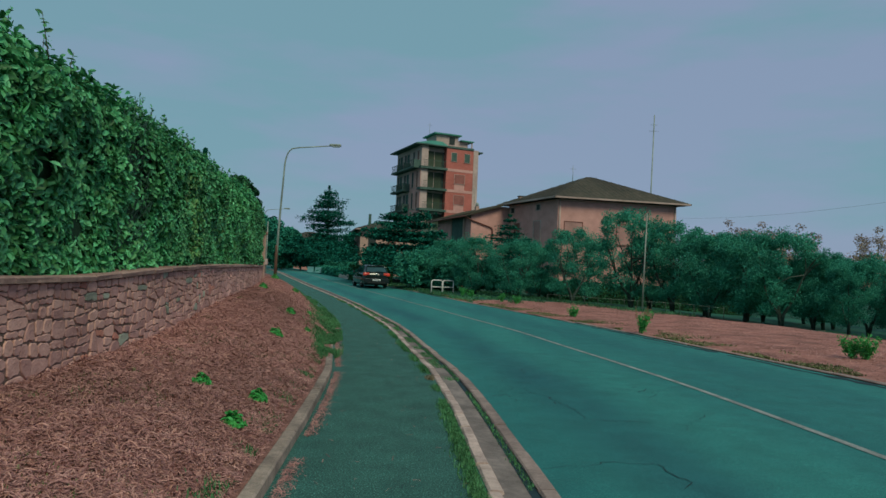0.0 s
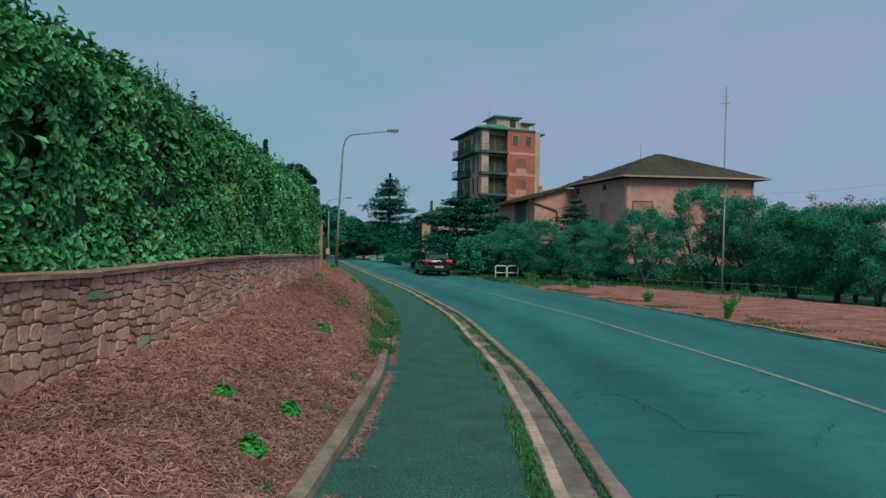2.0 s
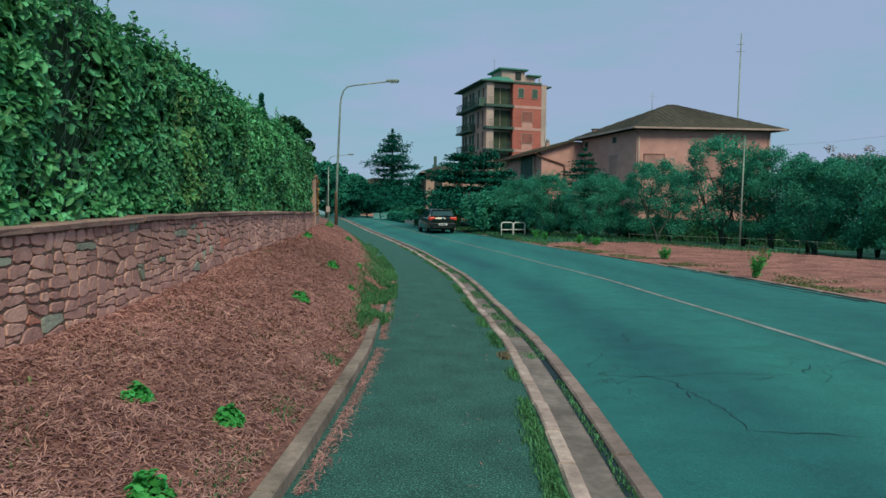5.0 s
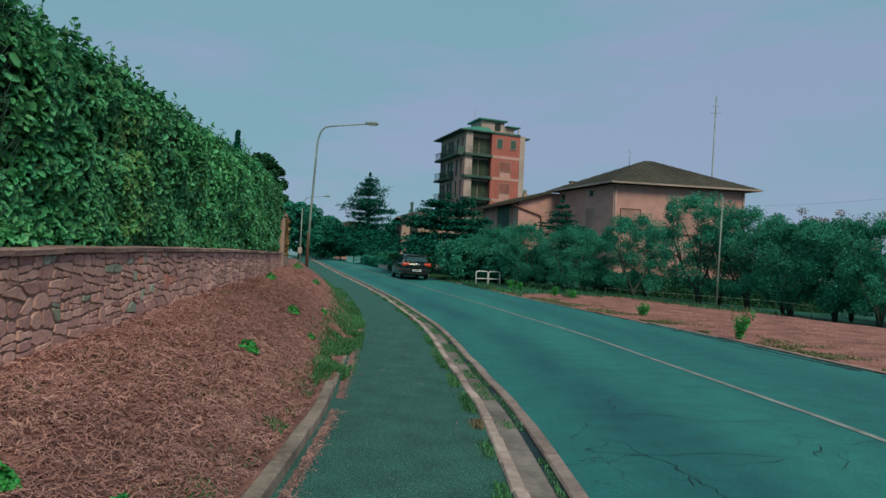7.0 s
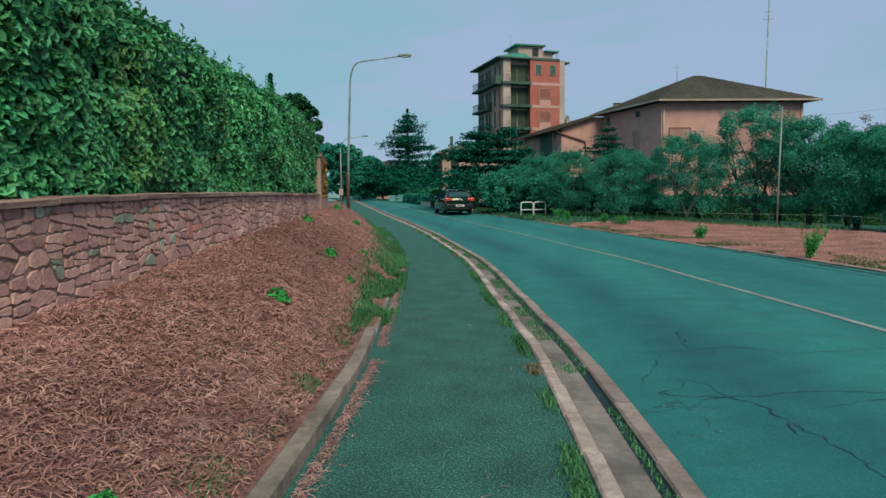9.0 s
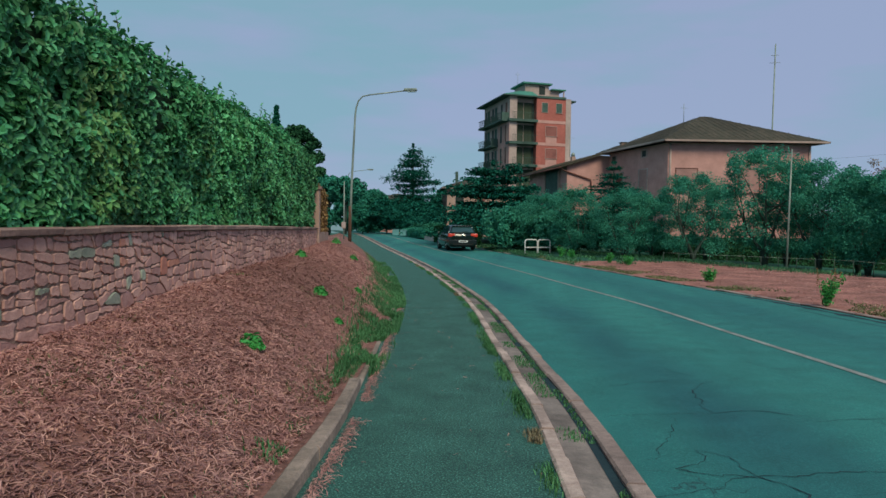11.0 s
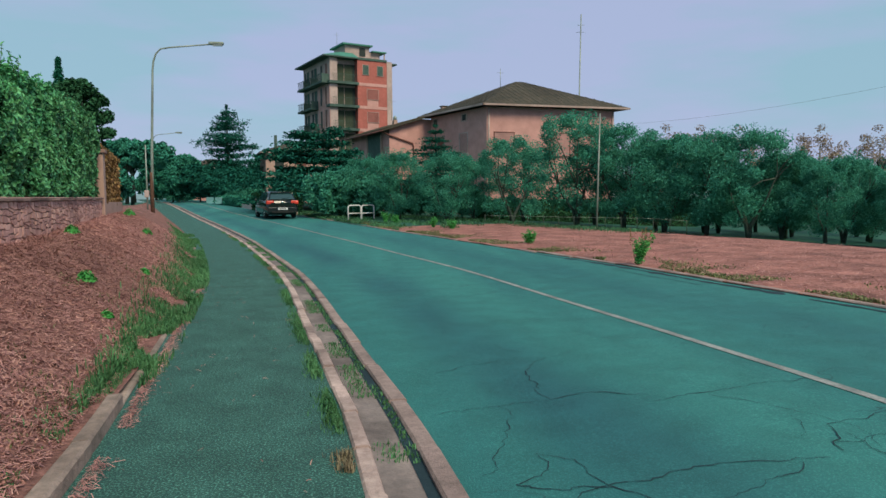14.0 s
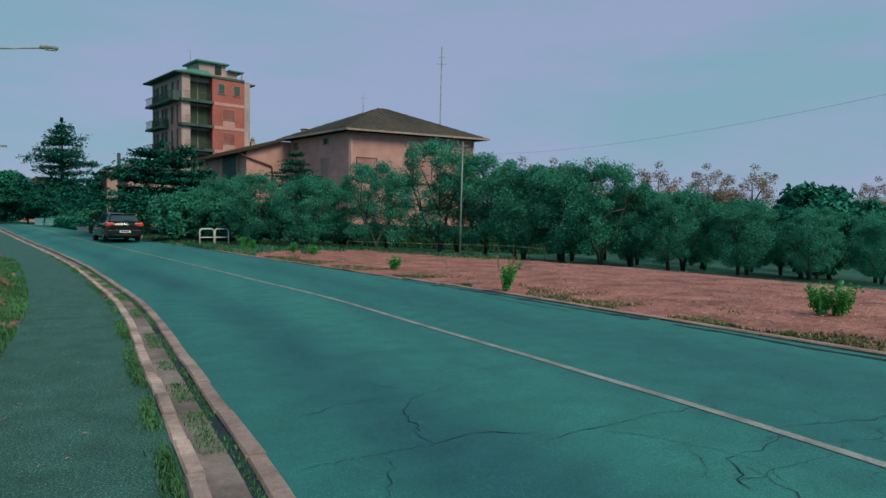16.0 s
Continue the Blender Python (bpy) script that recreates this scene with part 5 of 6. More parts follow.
# soft pale bushes in front of the cedar
BUSH = round_tree("garden_bush", "loose grey-green bush behind the roadside railing", 2.9, 2.2, 0.05, 18, M_OLIVE, 0.20, 80, 130, "garden bushes")
place(BUSH, -0.9, 44.8, 0, 0.95)
for x, y, s, a in ((0.8, 44.2, 0.9, 70), (3.7, 46.2, 0.85, 30), (5.4, 48.6, 0.85, 130), (6.9, 48.5, 0.7, 210), (3.0, 46.5, 0.5, 100), (7.5, 46.5, 0.5, 190), (-8.6, 64.5, 0.6, 40), (-10.2, 69, 0.6, 90), (-6.9, 59.0, 0.35, 10), (9.5, 47.5, 0.45, 20)):
    copy_thing(BUSH, Matrix.Identity(4)).matrix_basis = pose(x, y, ground_at(x, y) - 0.05, 0, 0, a) @ Matrix.Diagonal((s, s, s, 1))


def box_hedge(name, label, p, q, width, z0, z1, mat, leaf, n, seed, core=True):
    """A clipped hedge between two places."""
    r = np.random.default_rng(seed)
    a, b = np.array(p), np.array(q)
    ln = float(np.linalg.norm(b - a))
    ang = math.degrees(math.atan2(b[1] - a[1], b[0] - a[0]))
    h = thing(name, label, "hedge", at=(a[0], a[1], z0), turn=ang)
    H = z1 - z0
    # plain dark block, coloured as the shade behind the leaves
    under(part("inner_growth", boxed(0.06, ln - 0.06, -width / 2 + 0.08, width / 2 - 0.08, -0.2, H - 0.08, 0.05), M_CORE_SHADE, h), h)
    c, nn = [], []
    for k in range(n):
        side = r.integers(0, 5)
        s, t, w = r.random() * ln, r.random() * H, (r.random() - 0.5) * width
        j = r.normal(0, 0.035)
        if side <= 1:
            c.append((s, -width / 2 + j, t)), nn.append((0, -1, 0.4))
        elif side == 2:
            c.append((s, width / 2 + j, t)), nn.append((0, 1, 0.4))
        elif side == 3:
            c.append((s, w, H + j)), nn.append((0, 0, 1))
        else:
            e = r.random() < 0.5
            c.append((0 + j if e else ln + j, w, t)), nn.append((-1 if e else 1, 0, 0.4))
    v, f = leaves(np.array(c), np.array(nn, float), leaf, 0.5, 0.2, r, 0.6)
    tagged(under(np_mesh("leaves", v, f, mat), h), kind="stuff")
    return h


a0, b0 = off1(23.0, -3.75), off1(28.6, -3.75)
box_hedge("browned_hedge", "browning hedge above a low rendered wall", a0, b0, 0.5, 1.25, 2.75, M_BROWNLEAF, 0.10, 5200, 51)
box_hedge("clipped_hedge", "dark clipped garden hedge along the road", (-6.6, 55.5), (-3.8, 50.0), 1.2, 0.7, 2.0, M_DARKLEAF, 0.12, 6500, 52)
box_hedge("clipped_hedge", "low dark clipped hedge in front of the house", (7.6, 46.5), (22.5, 48.6), 0.9, -0.5, 1.35, M_DARKLEAF, 0.14, 9000, 53)
box_hedge("clipped_hedge", "dark clipped hedge beside the far bend", (-12.0, 70.5), (-8.2, 60.0), 1.0, 1.1, 1.9, M_FAR, 0.14, 5000, 54)


# ---- pillar and low wall beyond the hedge ----
def pillar():
    x, y = off1(22.55, WALL_U - 0.12)
    p = thing("gate_pillar", "pale pink rendered pillar ending a stone wall", "pillar", at=(x, y, 0.9), turn=heading(22.5))
    part("shaft", boxed(-0.18, 0.18, -0.2, 0.2, -0.2, 1.62, 0.02), M_STUCCO_D, p)
    part("cap", boxed(-0.23, 0.23, -0.25, 0.25, 1.62, 1.70, 0.02), M_COPING, p)


pillar()
ysw = np.arange(22.76, 28.81, 0.5)
V, F = [], []
for q in ysw:
    for u, z in ((WALL_U - 0.02, 0.7), (WALL_U - 0.02, 1.42), (WALL_U - 0.2, 1.42), (WALL_U - 0.2, 0.7)):
        V.append((*off1(q, u), z))
for i in range(len(ysw) - 1):
    for k in range(4):
        F.append((i * 4 + k, i * 4 + (k + 1) % 4, i * 4 + 4 + (k + 1) % 4, i * 4 + 4 + k))
F += [(3, 2, 1, 0), tuple(range(len(V) - 4, len(V)))]
tagged(mesh_ob("wall_rendered", V, F, M_STUCCO_D), "low pale pink rendered wall", "wall", kind="structure")


# ---- street lamps, poles, railing ----
def street_lamp(at, label, height=7.1, arm=2.9, turn=0.0, lean=0.0, thick=0.07):
    t = thing("street_lamp", label, "street lamp", "street lamps", at, turn)
    h = height
    pts = [(0, 0, -0.3), (0.06, 0, h * 0.35), (0.22, 0, h * 0.86), (0.27, 0, h * 0.91), (0.38, 0, h * 0.955), (0.58, 0, h * 0.985), (0.95, 0, h * 0.995), (arm, 0, h * 1.02)]
    rad = [thick, thick * 0.85, thick * 0.62, thick * 0.58, thick * 0.55, thick * 0.5, thick * 0.48, thick * 0.42]
    tubes("pole", [(pts, rad, 10)], M_STEEL, t)
    tubes("base_sleeve", [([(0, 0, -0.3), (0.012, 0, 1.6), (0.014, 0, 1.63)], [thick * 1.25, thick * 1.15, thick], 10)], M_RUST, t, "rust-brown lower sleeve")
    bm = boxed(arm - 0.12, arm + 0.52, -0.12, 0.12, h * 1.02 - 0.03, h * 1.02 + 0.10, 0.045)
    part("lamp_head", bm, M_STEEL, t)
    part("lamp_cover", boxed(arm + 0.05, arm + 0.46, -0.09, 0.09, h * 1.02 - 0.07, h * 1.02 - 0.028, 0.015), M_GLASSLAMP, t, "pale lamp cover")
    return t


street_lamp((-8.84, 37.0, 1.10), "tall galvanised street lamp with a curved arm, on the bank", 7.1, 2.75, 0, 0)
street_lamp((-20.2, 78.0, 1.5), "far street lamp with a long arm", 6.8, 2.6, 0, 0, 0.06)


def utility_pole(at, height, label, mat, thick=0.06, lean=(0, 0), bars=()):
    t = thing("utility_pole", label, "pole", "", at)
    tubes("pole", [([(0, 0, -0.4), (lean[0] * 0.5, lean[1] * 0.5, height * 0.5), (lean[0], lean[1], height)], [thick, thick * 0.85, thick * 0.7], 8)], mat, t)
    for z, w in bars:
        q = z / height
        tubes("cross_bar", [([(lean[0] * q - w, 0, z), (lean[0] * q + w, 0, z + 0.04)], [0.02, 0.02], 6)], M_STEEL, t)
    return t


post = utility_pole((-11.6, 46.0, 0.95), 3.7, "thin grey metal post with a meter box", M_STEEL, 0.05)
part("meter_box", boxed(-0.12, 0.12, -0.12, 0.02, 0.75, 1.15, 0.02), M_CONC, post, "pale grey box")
utility_pole((10.0, 32.6, -0.05), 4.95, "weathered grey pole among olive trees", M_STEEL, 0.042, (0.12, 0), ((4.75, 0.25),))
utility_pole((22.8, 73.3, 0.0), 20.0, "tall slim radio mast behind the house", M_STEEL, 0.085, (0.35, 0), ((18.2, 0.5), (18.9, 0.35)))


def railing():
    """Two white tubular hoops side by side."""
    ax, ay, bx, by = -0.30, 39.7, 1.06, 40.9
    ang = math.degrees(math.atan2(by - ay, bx - ax))
    ln = math.hypot(bx - ax, by - ay)
    t = thing("railing", "white tubular roadside railing of two hoops", "railing", at=(ax, ay, ground_at(ax, ay)), turn=ang)
    w = ln / 2
    for i in range(2):
        x0, x1 = i * w + 0.03, (i + 1) * w - 0.03
        h, c = 0.80, 0.13
        pts = [(x0, 0, -0.1), (x0, 0, h - c)] + [(x0 + c - c * math.cos(a), 0, h - c + c * math.sin(a)) for a in np.linspace(0.3, 1.57, 4)]
        pts += [(x1 - c + c * math.sin(a), 0, h - c + c * math.cos(a)) for a in np.linspace(0, 1.27, 4)] + [(x1, 0, h - c), (x1, 0, -0.1)]
        hoop = tubes("hoop", [(pts, [0.032] * len(pts), 8)], M_WHITE, t)
        tubes("mid_rail", [([(x0, 0, h * 0.5), (x1, 0, h * 0.5)], [0.028, 0.028], 8)], M_WHITE, t)
    return t


railing()


def wire_fence():
    t = thing("wire_fence", "low wire fence on thin posts beside the grove", "fence", at=(6.0, 36.0, 0))
    r = random.Random(2)
    last = None
    for k in range(14):
        x, y = 6.0 + k * 0.62, 36.4 - k * 0.28
        z = ground_at(x, y)
        tubes("post", [([(x - 6, y - 36, z - 0.2), (x - 6 + r.uniform(-0.03, 0.03), y - 36, z + 0.42)], [0.018, 0.016], 6)], M_BARK, t)
        top = (x - 6, y - 36, z + 0.38)
        if last:
            tubes("wire", [([last, top], [0.008, 0.008], 4)], M_STEEL, t)
        last = top
    return t


wire_fence()


def cable():
    pts = []
    a, b = Vector((20.1, 56.2, 7.1)), Vector((29.0, 8.0, 8.75))
    for i in range(25):
        q = i / 24
        p = a.lerp(b, q)
        p.z -= 2.1 * 4 * q * (1 - q) * 0.7
        pts.append(p)
    tagged(tubes("overhead_cable", [(pts, [0.006] * len(pts), 5)], M_STEEL), "thin overhead cable running from the house", "cable")


cable()


# ---- buildings ----
def window(parent, x0, x1, z0, z1, y, mat, frame=0.07, slats=0, surround=M_FASCIA):
    """A shuttered window in a wall that faces -y, with its surround and sill; a brown surround paints recess shadow."""
    w = under(mesh_ob("window", *slab(x0, x1, y - 0.015, y + 0.12, z0, z1), mat), parent)
    for n_, q in (("frame", (x0 - frame, x0, z0 - frame, z1 + frame)), ("frame", (x1, x1 + frame, z0 - frame, z1 + frame)), ("lintel", (x0, x1, z1, z1 + frame)), ("sill", (x0 - 0.1, x1 + 0.1, z0 - frame, z0))):
        under(mesh_ob(n_, *slab(q[0], q[1], y - (0.10 if n_ == "sill" else 0.045), y + 0.05, q[2], q[3]), surround), w)
    for k in range(slats):
        z = z0 + (z1 - z0) * (k + 0.5) / slats
        under(mesh_ob("slat", *slab(x0 + 0.03, x1 - 0.03, y - 0.03, y, z - 0.02, z + 0.02), mat), w)
    return w


def slab(x0, x1, y0, y1, z0, z1):
    v = [(x0, y0, z0), (x1, y0, z0), (x1, y1, z0), (x0, y1, z0), (x0, y0, z1), (x1, y0, z1), (x1, y1, z1), (x0, y1, z1)]
    return v, [(3, 2, 1, 0), (4, 5, 6, 7), (0, 1, 5, 4), (1, 2, 6, 5), (2, 3, 7, 6), (3, 0, 4, 7)]


def side_window(parent, y0, y1, z0, z1, x, mat):
    """A window in a wall that faces -x."""
    w = under(mesh_ob("window", *slab(x - 0.015, x + 0.12, y0, y1, z0, z1), mat), parent)
    for q in ((y0 - 0.07, y0, z0 - 0.07, z1 + 0.07), (y1, y1 + 0.07, z0 - 0.07, z1 + 0.07), (y0, y1, z1, z1 + 0.07), (y0 - 0.08, y1 + 0.08, z0 - 0.07, z0)):
        under(mesh_ob("frame", *slab(x - 0.05, x + 0.05, q[0], q[1], q[2], q[3]), M_FASCIA), w)
    return w


def hip_roof(parent, x0, x1, y0, y1, z, peak, mat, over=0.75, ridge=0.6, tiles=True):
    """A hipped roof with an eave board and rows of tiles."""
    X0, X1, Y0, Y1 = x0 - over, x1 + over, y0 - over, y1 + over
    cx, cy = (X0 + X1) / 2, (Y0 + Y1) / 2
    v = [(X0, Y0, z), (X1, Y0, z), (X1, Y1, z), (X0, Y1, z), (cx - ridge, cy, peak), (cx + ridge, cy, peak)]
    f = [(0, 1, 5, 4), (1, 2, 5), (2, 3, 4, 5), (3, 0, 4), (3, 2, 1, 0)]
    roof = under(mesh_ob("roof", v, f, mat), parent)
    for a, b in (((X0, Y0), (X1, Y0)), ((X1, Y0), (X1, Y1)), ((X1, Y1), (X0, Y1)), ((X0, Y1), (X0, Y0))):
        d = 0.05
        q = slab(min(a[0], b[0]) - d, max(a[0], b[0]) + d, min(a[1], b[1]) - d, max(a[1], b[1]) + d, z - 0.13, z - 0.004)
        under(mesh_ob("eave_board", *q, M_FASCIA), roof)
    if tiles:
        sp = []
        n = int((X1 - X0) / 0.42)
        for k in range(n + 1):
            x = X0 + (X1 - X0) * k / n
            t = min(1.0, (x - X0) / (cx - ridge - X0), (X1 - x) / (X1 - cx - ridge))
            if t > 0.06:
                sp.append(([(x, Y0, z + 0.03), (x, Y0 + (cy - Y0) * t, z + (peak - z) * t + 0.03)], [0.010, 0.010], 5))
        n = int((Y1 - Y0) / 0.42)
        for k in range(n + 1):
            y = Y0 + (Y1 - Y0) * k / n
            t = min(1.0, (y - Y0) / (cy - Y0), (Y1 - y) / (Y1 - cy))
            if t > 0.06:
                sp.append(([(X0, y, z + 0.03), (X0 + (cx - ridge - X0) * t, y, z + (peak - z) * t + 0.03)], [0.010, 0.010], 5))
        for q in sp:
            tubes("roof_rib", [q], mat, roof)
    return roof


def villa():
    t = thing("house", "pink rendered two-storey house with a hipped tile roof", "house", at=(9.0, 51.0, 0.2), turn=8.95)
    W, D, E, skew = 9.65, 6.9, 7.47, 0.287
    part("wall", boxed(0, W, 0, D, -1.2, E), M_STUCCO, t)
    hip_roof(t, 0, W, 0, D, E + 0.13, 9.82, M_TILE, 0.65, 0.3)
    # Upper windows: brown surrounds stand in for the shadow of their recesses.
    window(t, 0.55, 1.95, 4.2, 5.75, 0, M_SHUTTER_P, 0.05, 9, M_SHUTTER)
    window(t, 4.75, 6.15, 4.2, 5.75, 0, M_SHUTTER_P, 0.05, 9, M_SHUTTER)
    window(t, 0.9, 2.1, 0.9, 2.6, 0, M_SHUTTER_P, 0.05, 9)
    window(t, 5.3, 6.5, 0.9, 2.6, 0, M_SHUTTER_P, 0.05, 9)
    for y in (2.3, 6.0):
        side_window(t, y, y + 0.5, 6.8, 7.22, 0, M_DARK)
    side_window(t, 2.2, 3.1, 4.3, 5.9, 0, M_SHUTTER_P)
    side_window(t, 5.1, 6.0, 4.3, 5.9, 0, M_SHUTTER)
    tubes("downpipe", [([(0.12, -0.07, 7.4), (0.12, -0.07, -1)], [0.06, 0.06], 8)], M_FASCIA, t)
    tubes("downpipe", [([(W - 0.15, -0.07, 7.4), (W - 0.15, -0.07, -1)], [0.05, 0.05], 8)], M_FASCIA, t)
    part("plinth", boxed(-0.05, W + 0.05, -0.05, D, -1.3, 0.7), M_STUCCO_D, t, "darker base course")
    ch = part("chimney", boxed(0.35, 0.65, 5.9, 6.2, 7.6, 8.2, 0.02), M_STUCCO_D, t)
    part("chimney_cap", boxed(0.30, 0.70, 5.85, 6.25, 8.2, 8.27, 0.02), M_TILE, ch)
    tubes("antenna", [([(3.3, 3.4, 9.2), (3.3, 3.4, 10.7)], [0.02, 0.015], 5), ([(3.05, 3.4, 10.4), (3.55, 3.4, 10.4)], [0.012, 0.012], 4)], M_STEEL, t)
    # the side walls stand askew to the front
    for ob in t.children_recursive:
        for v in ob.data.vertices:
            v.co.x -= skew * v.co.y
    return t


villa()


def annexe():
    t = thing("house", "low pink annexe with a shallow tile roof behind bushes", "house", at=(5.30, 57.4, 0.365), turn=20)
    t.scale = (0.94, 0.94, 0.94)
    X, EV, TOP = -2.9, 6.75, 7.66
    wv = [(X, 0.02, -1), (1.4, 0.02, -1), (1.4, 0.02, TOP - 0.02), (-0.05, 0.02, TOP - 0.02), (X, 0.02, EV - 0.02)]
    wv += [(x, 8.6, z) for x, y, z in wv]
    under(mesh_ob("wall", wv, [(0, 1, 2, 3, 4), (9, 8, 7, 6, 5), (1, 6, 7, 2), (0, 4, 9, 5), (3, 2, 7, 8), (4, 3, 8, 9), (1, 0, 5, 6)], M_STUCCO), t)
    g = (TOP - EV) / (-0.05 - X)
    lo, hi = EV - 0.75 * g, TOP
    roof_v = [(X - 0.75, -0.5, lo), (-0.02, -0.5, hi), (-0.02, 9.4, hi), (X - 0.75, 9.4, lo)]
    top = [(x, y, z + 0.14) for x, y, z in roof_v]
    r = under(mesh_ob("roof", roof_v + top, [(3, 2, 1, 0), (4, 5, 6, 7), (0, 1, 5, 4), (1, 2, 6, 5), (2, 3, 7, 6), (3, 0, 4, 7)], M_TILE), t)
    for k in range(24):
        y = -0.45 + 9.8 * k / 23
        tubes("roof_rib", [([(X - 0.75, y, lo + 0.155), (-0.05, y, hi + 0.155)], [0.03, 0.03], 5)], M_TILE, r)
    tubes("gutter", [([(X - 0.80, -0.5, lo + 0.02), (X - 0.80, 9.4, lo + 0.02)], [0.06, 0.06], 8)], M_SHUTTER, r, "brown eave gutter")
    # open loggia along the low side, its shade painted as a flat dark panel
    part("loggia_shade", boxed(X - 0.06, X, 1.6, 4.6, 2.6, EV - 0.15), M_SLAB, t, "flat dark panel coloured for the loggia's shade")
    part("loggia_parapet", boxed(X - 0.10, X, 1.7, 4.5, 2.0, 3.6, 0.02), M_CONC, t)
    for y in (1.5, 4.6):
        part("pillar", boxed(X - 0.14, X, y - 0.12, y + 0.12, -1, EV - 0.3, 0.02), M_STUCCO_D, t)
    side_window(t, 6.2, 7.2, 3.2, 5.0, X, M_SHUTTER)
    tubes("downpipe", [([(X - 0.78, -0.30, lo), (X - 0.1, -0.09, lo - 0.25), (X + 2.0, -0.09, lo - 0.85), (X + 2.05, -0.09, lo - 1.1), (X + 2.05, -0.09, -1)], [0.06] * 5, 8)], M_SHUTTER, t, "brown pipe")
    c = part("chimney", boxed(-1.2, -0.85, 3.0, 3.35, 6.9, 7.85, 0.03), M_STUCCO_D, t)
    tubes("cowl", [([(-1.02, 3.17, 7.85), (-1.02, 3.17, 8.05), (-1.02, 3.17, 8.2)], [0.15, 0.18, 0.05], 8)], M_STEEL, c)
    tubes("antenna", [([(-1.4, 3.0, 7.8), (-1.4, 3.0, 9.7)], [0.02, 0.015], 5), ([(-1.8, 3.0, 9.4), (-1.0, 3.0, 9.4)], [0.012, 0.012], 4)], M_STEEL, t)
    return t


annexe()


def far_house():
    t = thing("house", "beige far house with a tiled roof behind a cedar", "house", at=(-8.75, 77.0, 1.55), turn=12)
    part("wall", boxed(0, 7, 0, 7, -1.6, 4.8), M_STUCCO_D, t)
    hip_roof(t, 0, 7, 0, 7, 4.9, 6.2, M_TILE, 0.6, 0.5)
    window(t, 0.9, 1.8, 2.2, 4.0, 0, M_DARK)
    window(t, 3.2, 4.1, 2.2, 4.0, 0, M_SHUTTER)
    part("chimney", boxed(1.2, 1.5, 3, 3.3, 5.2, 6.9, 0.02), M_SLAB, t)
    h = thing("house", "pinkish house far down the road among pines", "house", at=(-25.0, 112.0, 1.5), turn=10)
    part("wall", boxed(0, 8, 0, 7, -1, 5.0), M_STUCCO, h)
    hip_roof(h, 0, 8, 0, 7, 5.1, 6.6, M_TILE, 0.6, 0.5)
    window(h, 1.5, 2.5, 2.6, 4.2, 0, M_SHUTTER)
    window(h, 5.0, 6.0, 2.6, 4.2, 0, M_SHUTTER)


far_house()


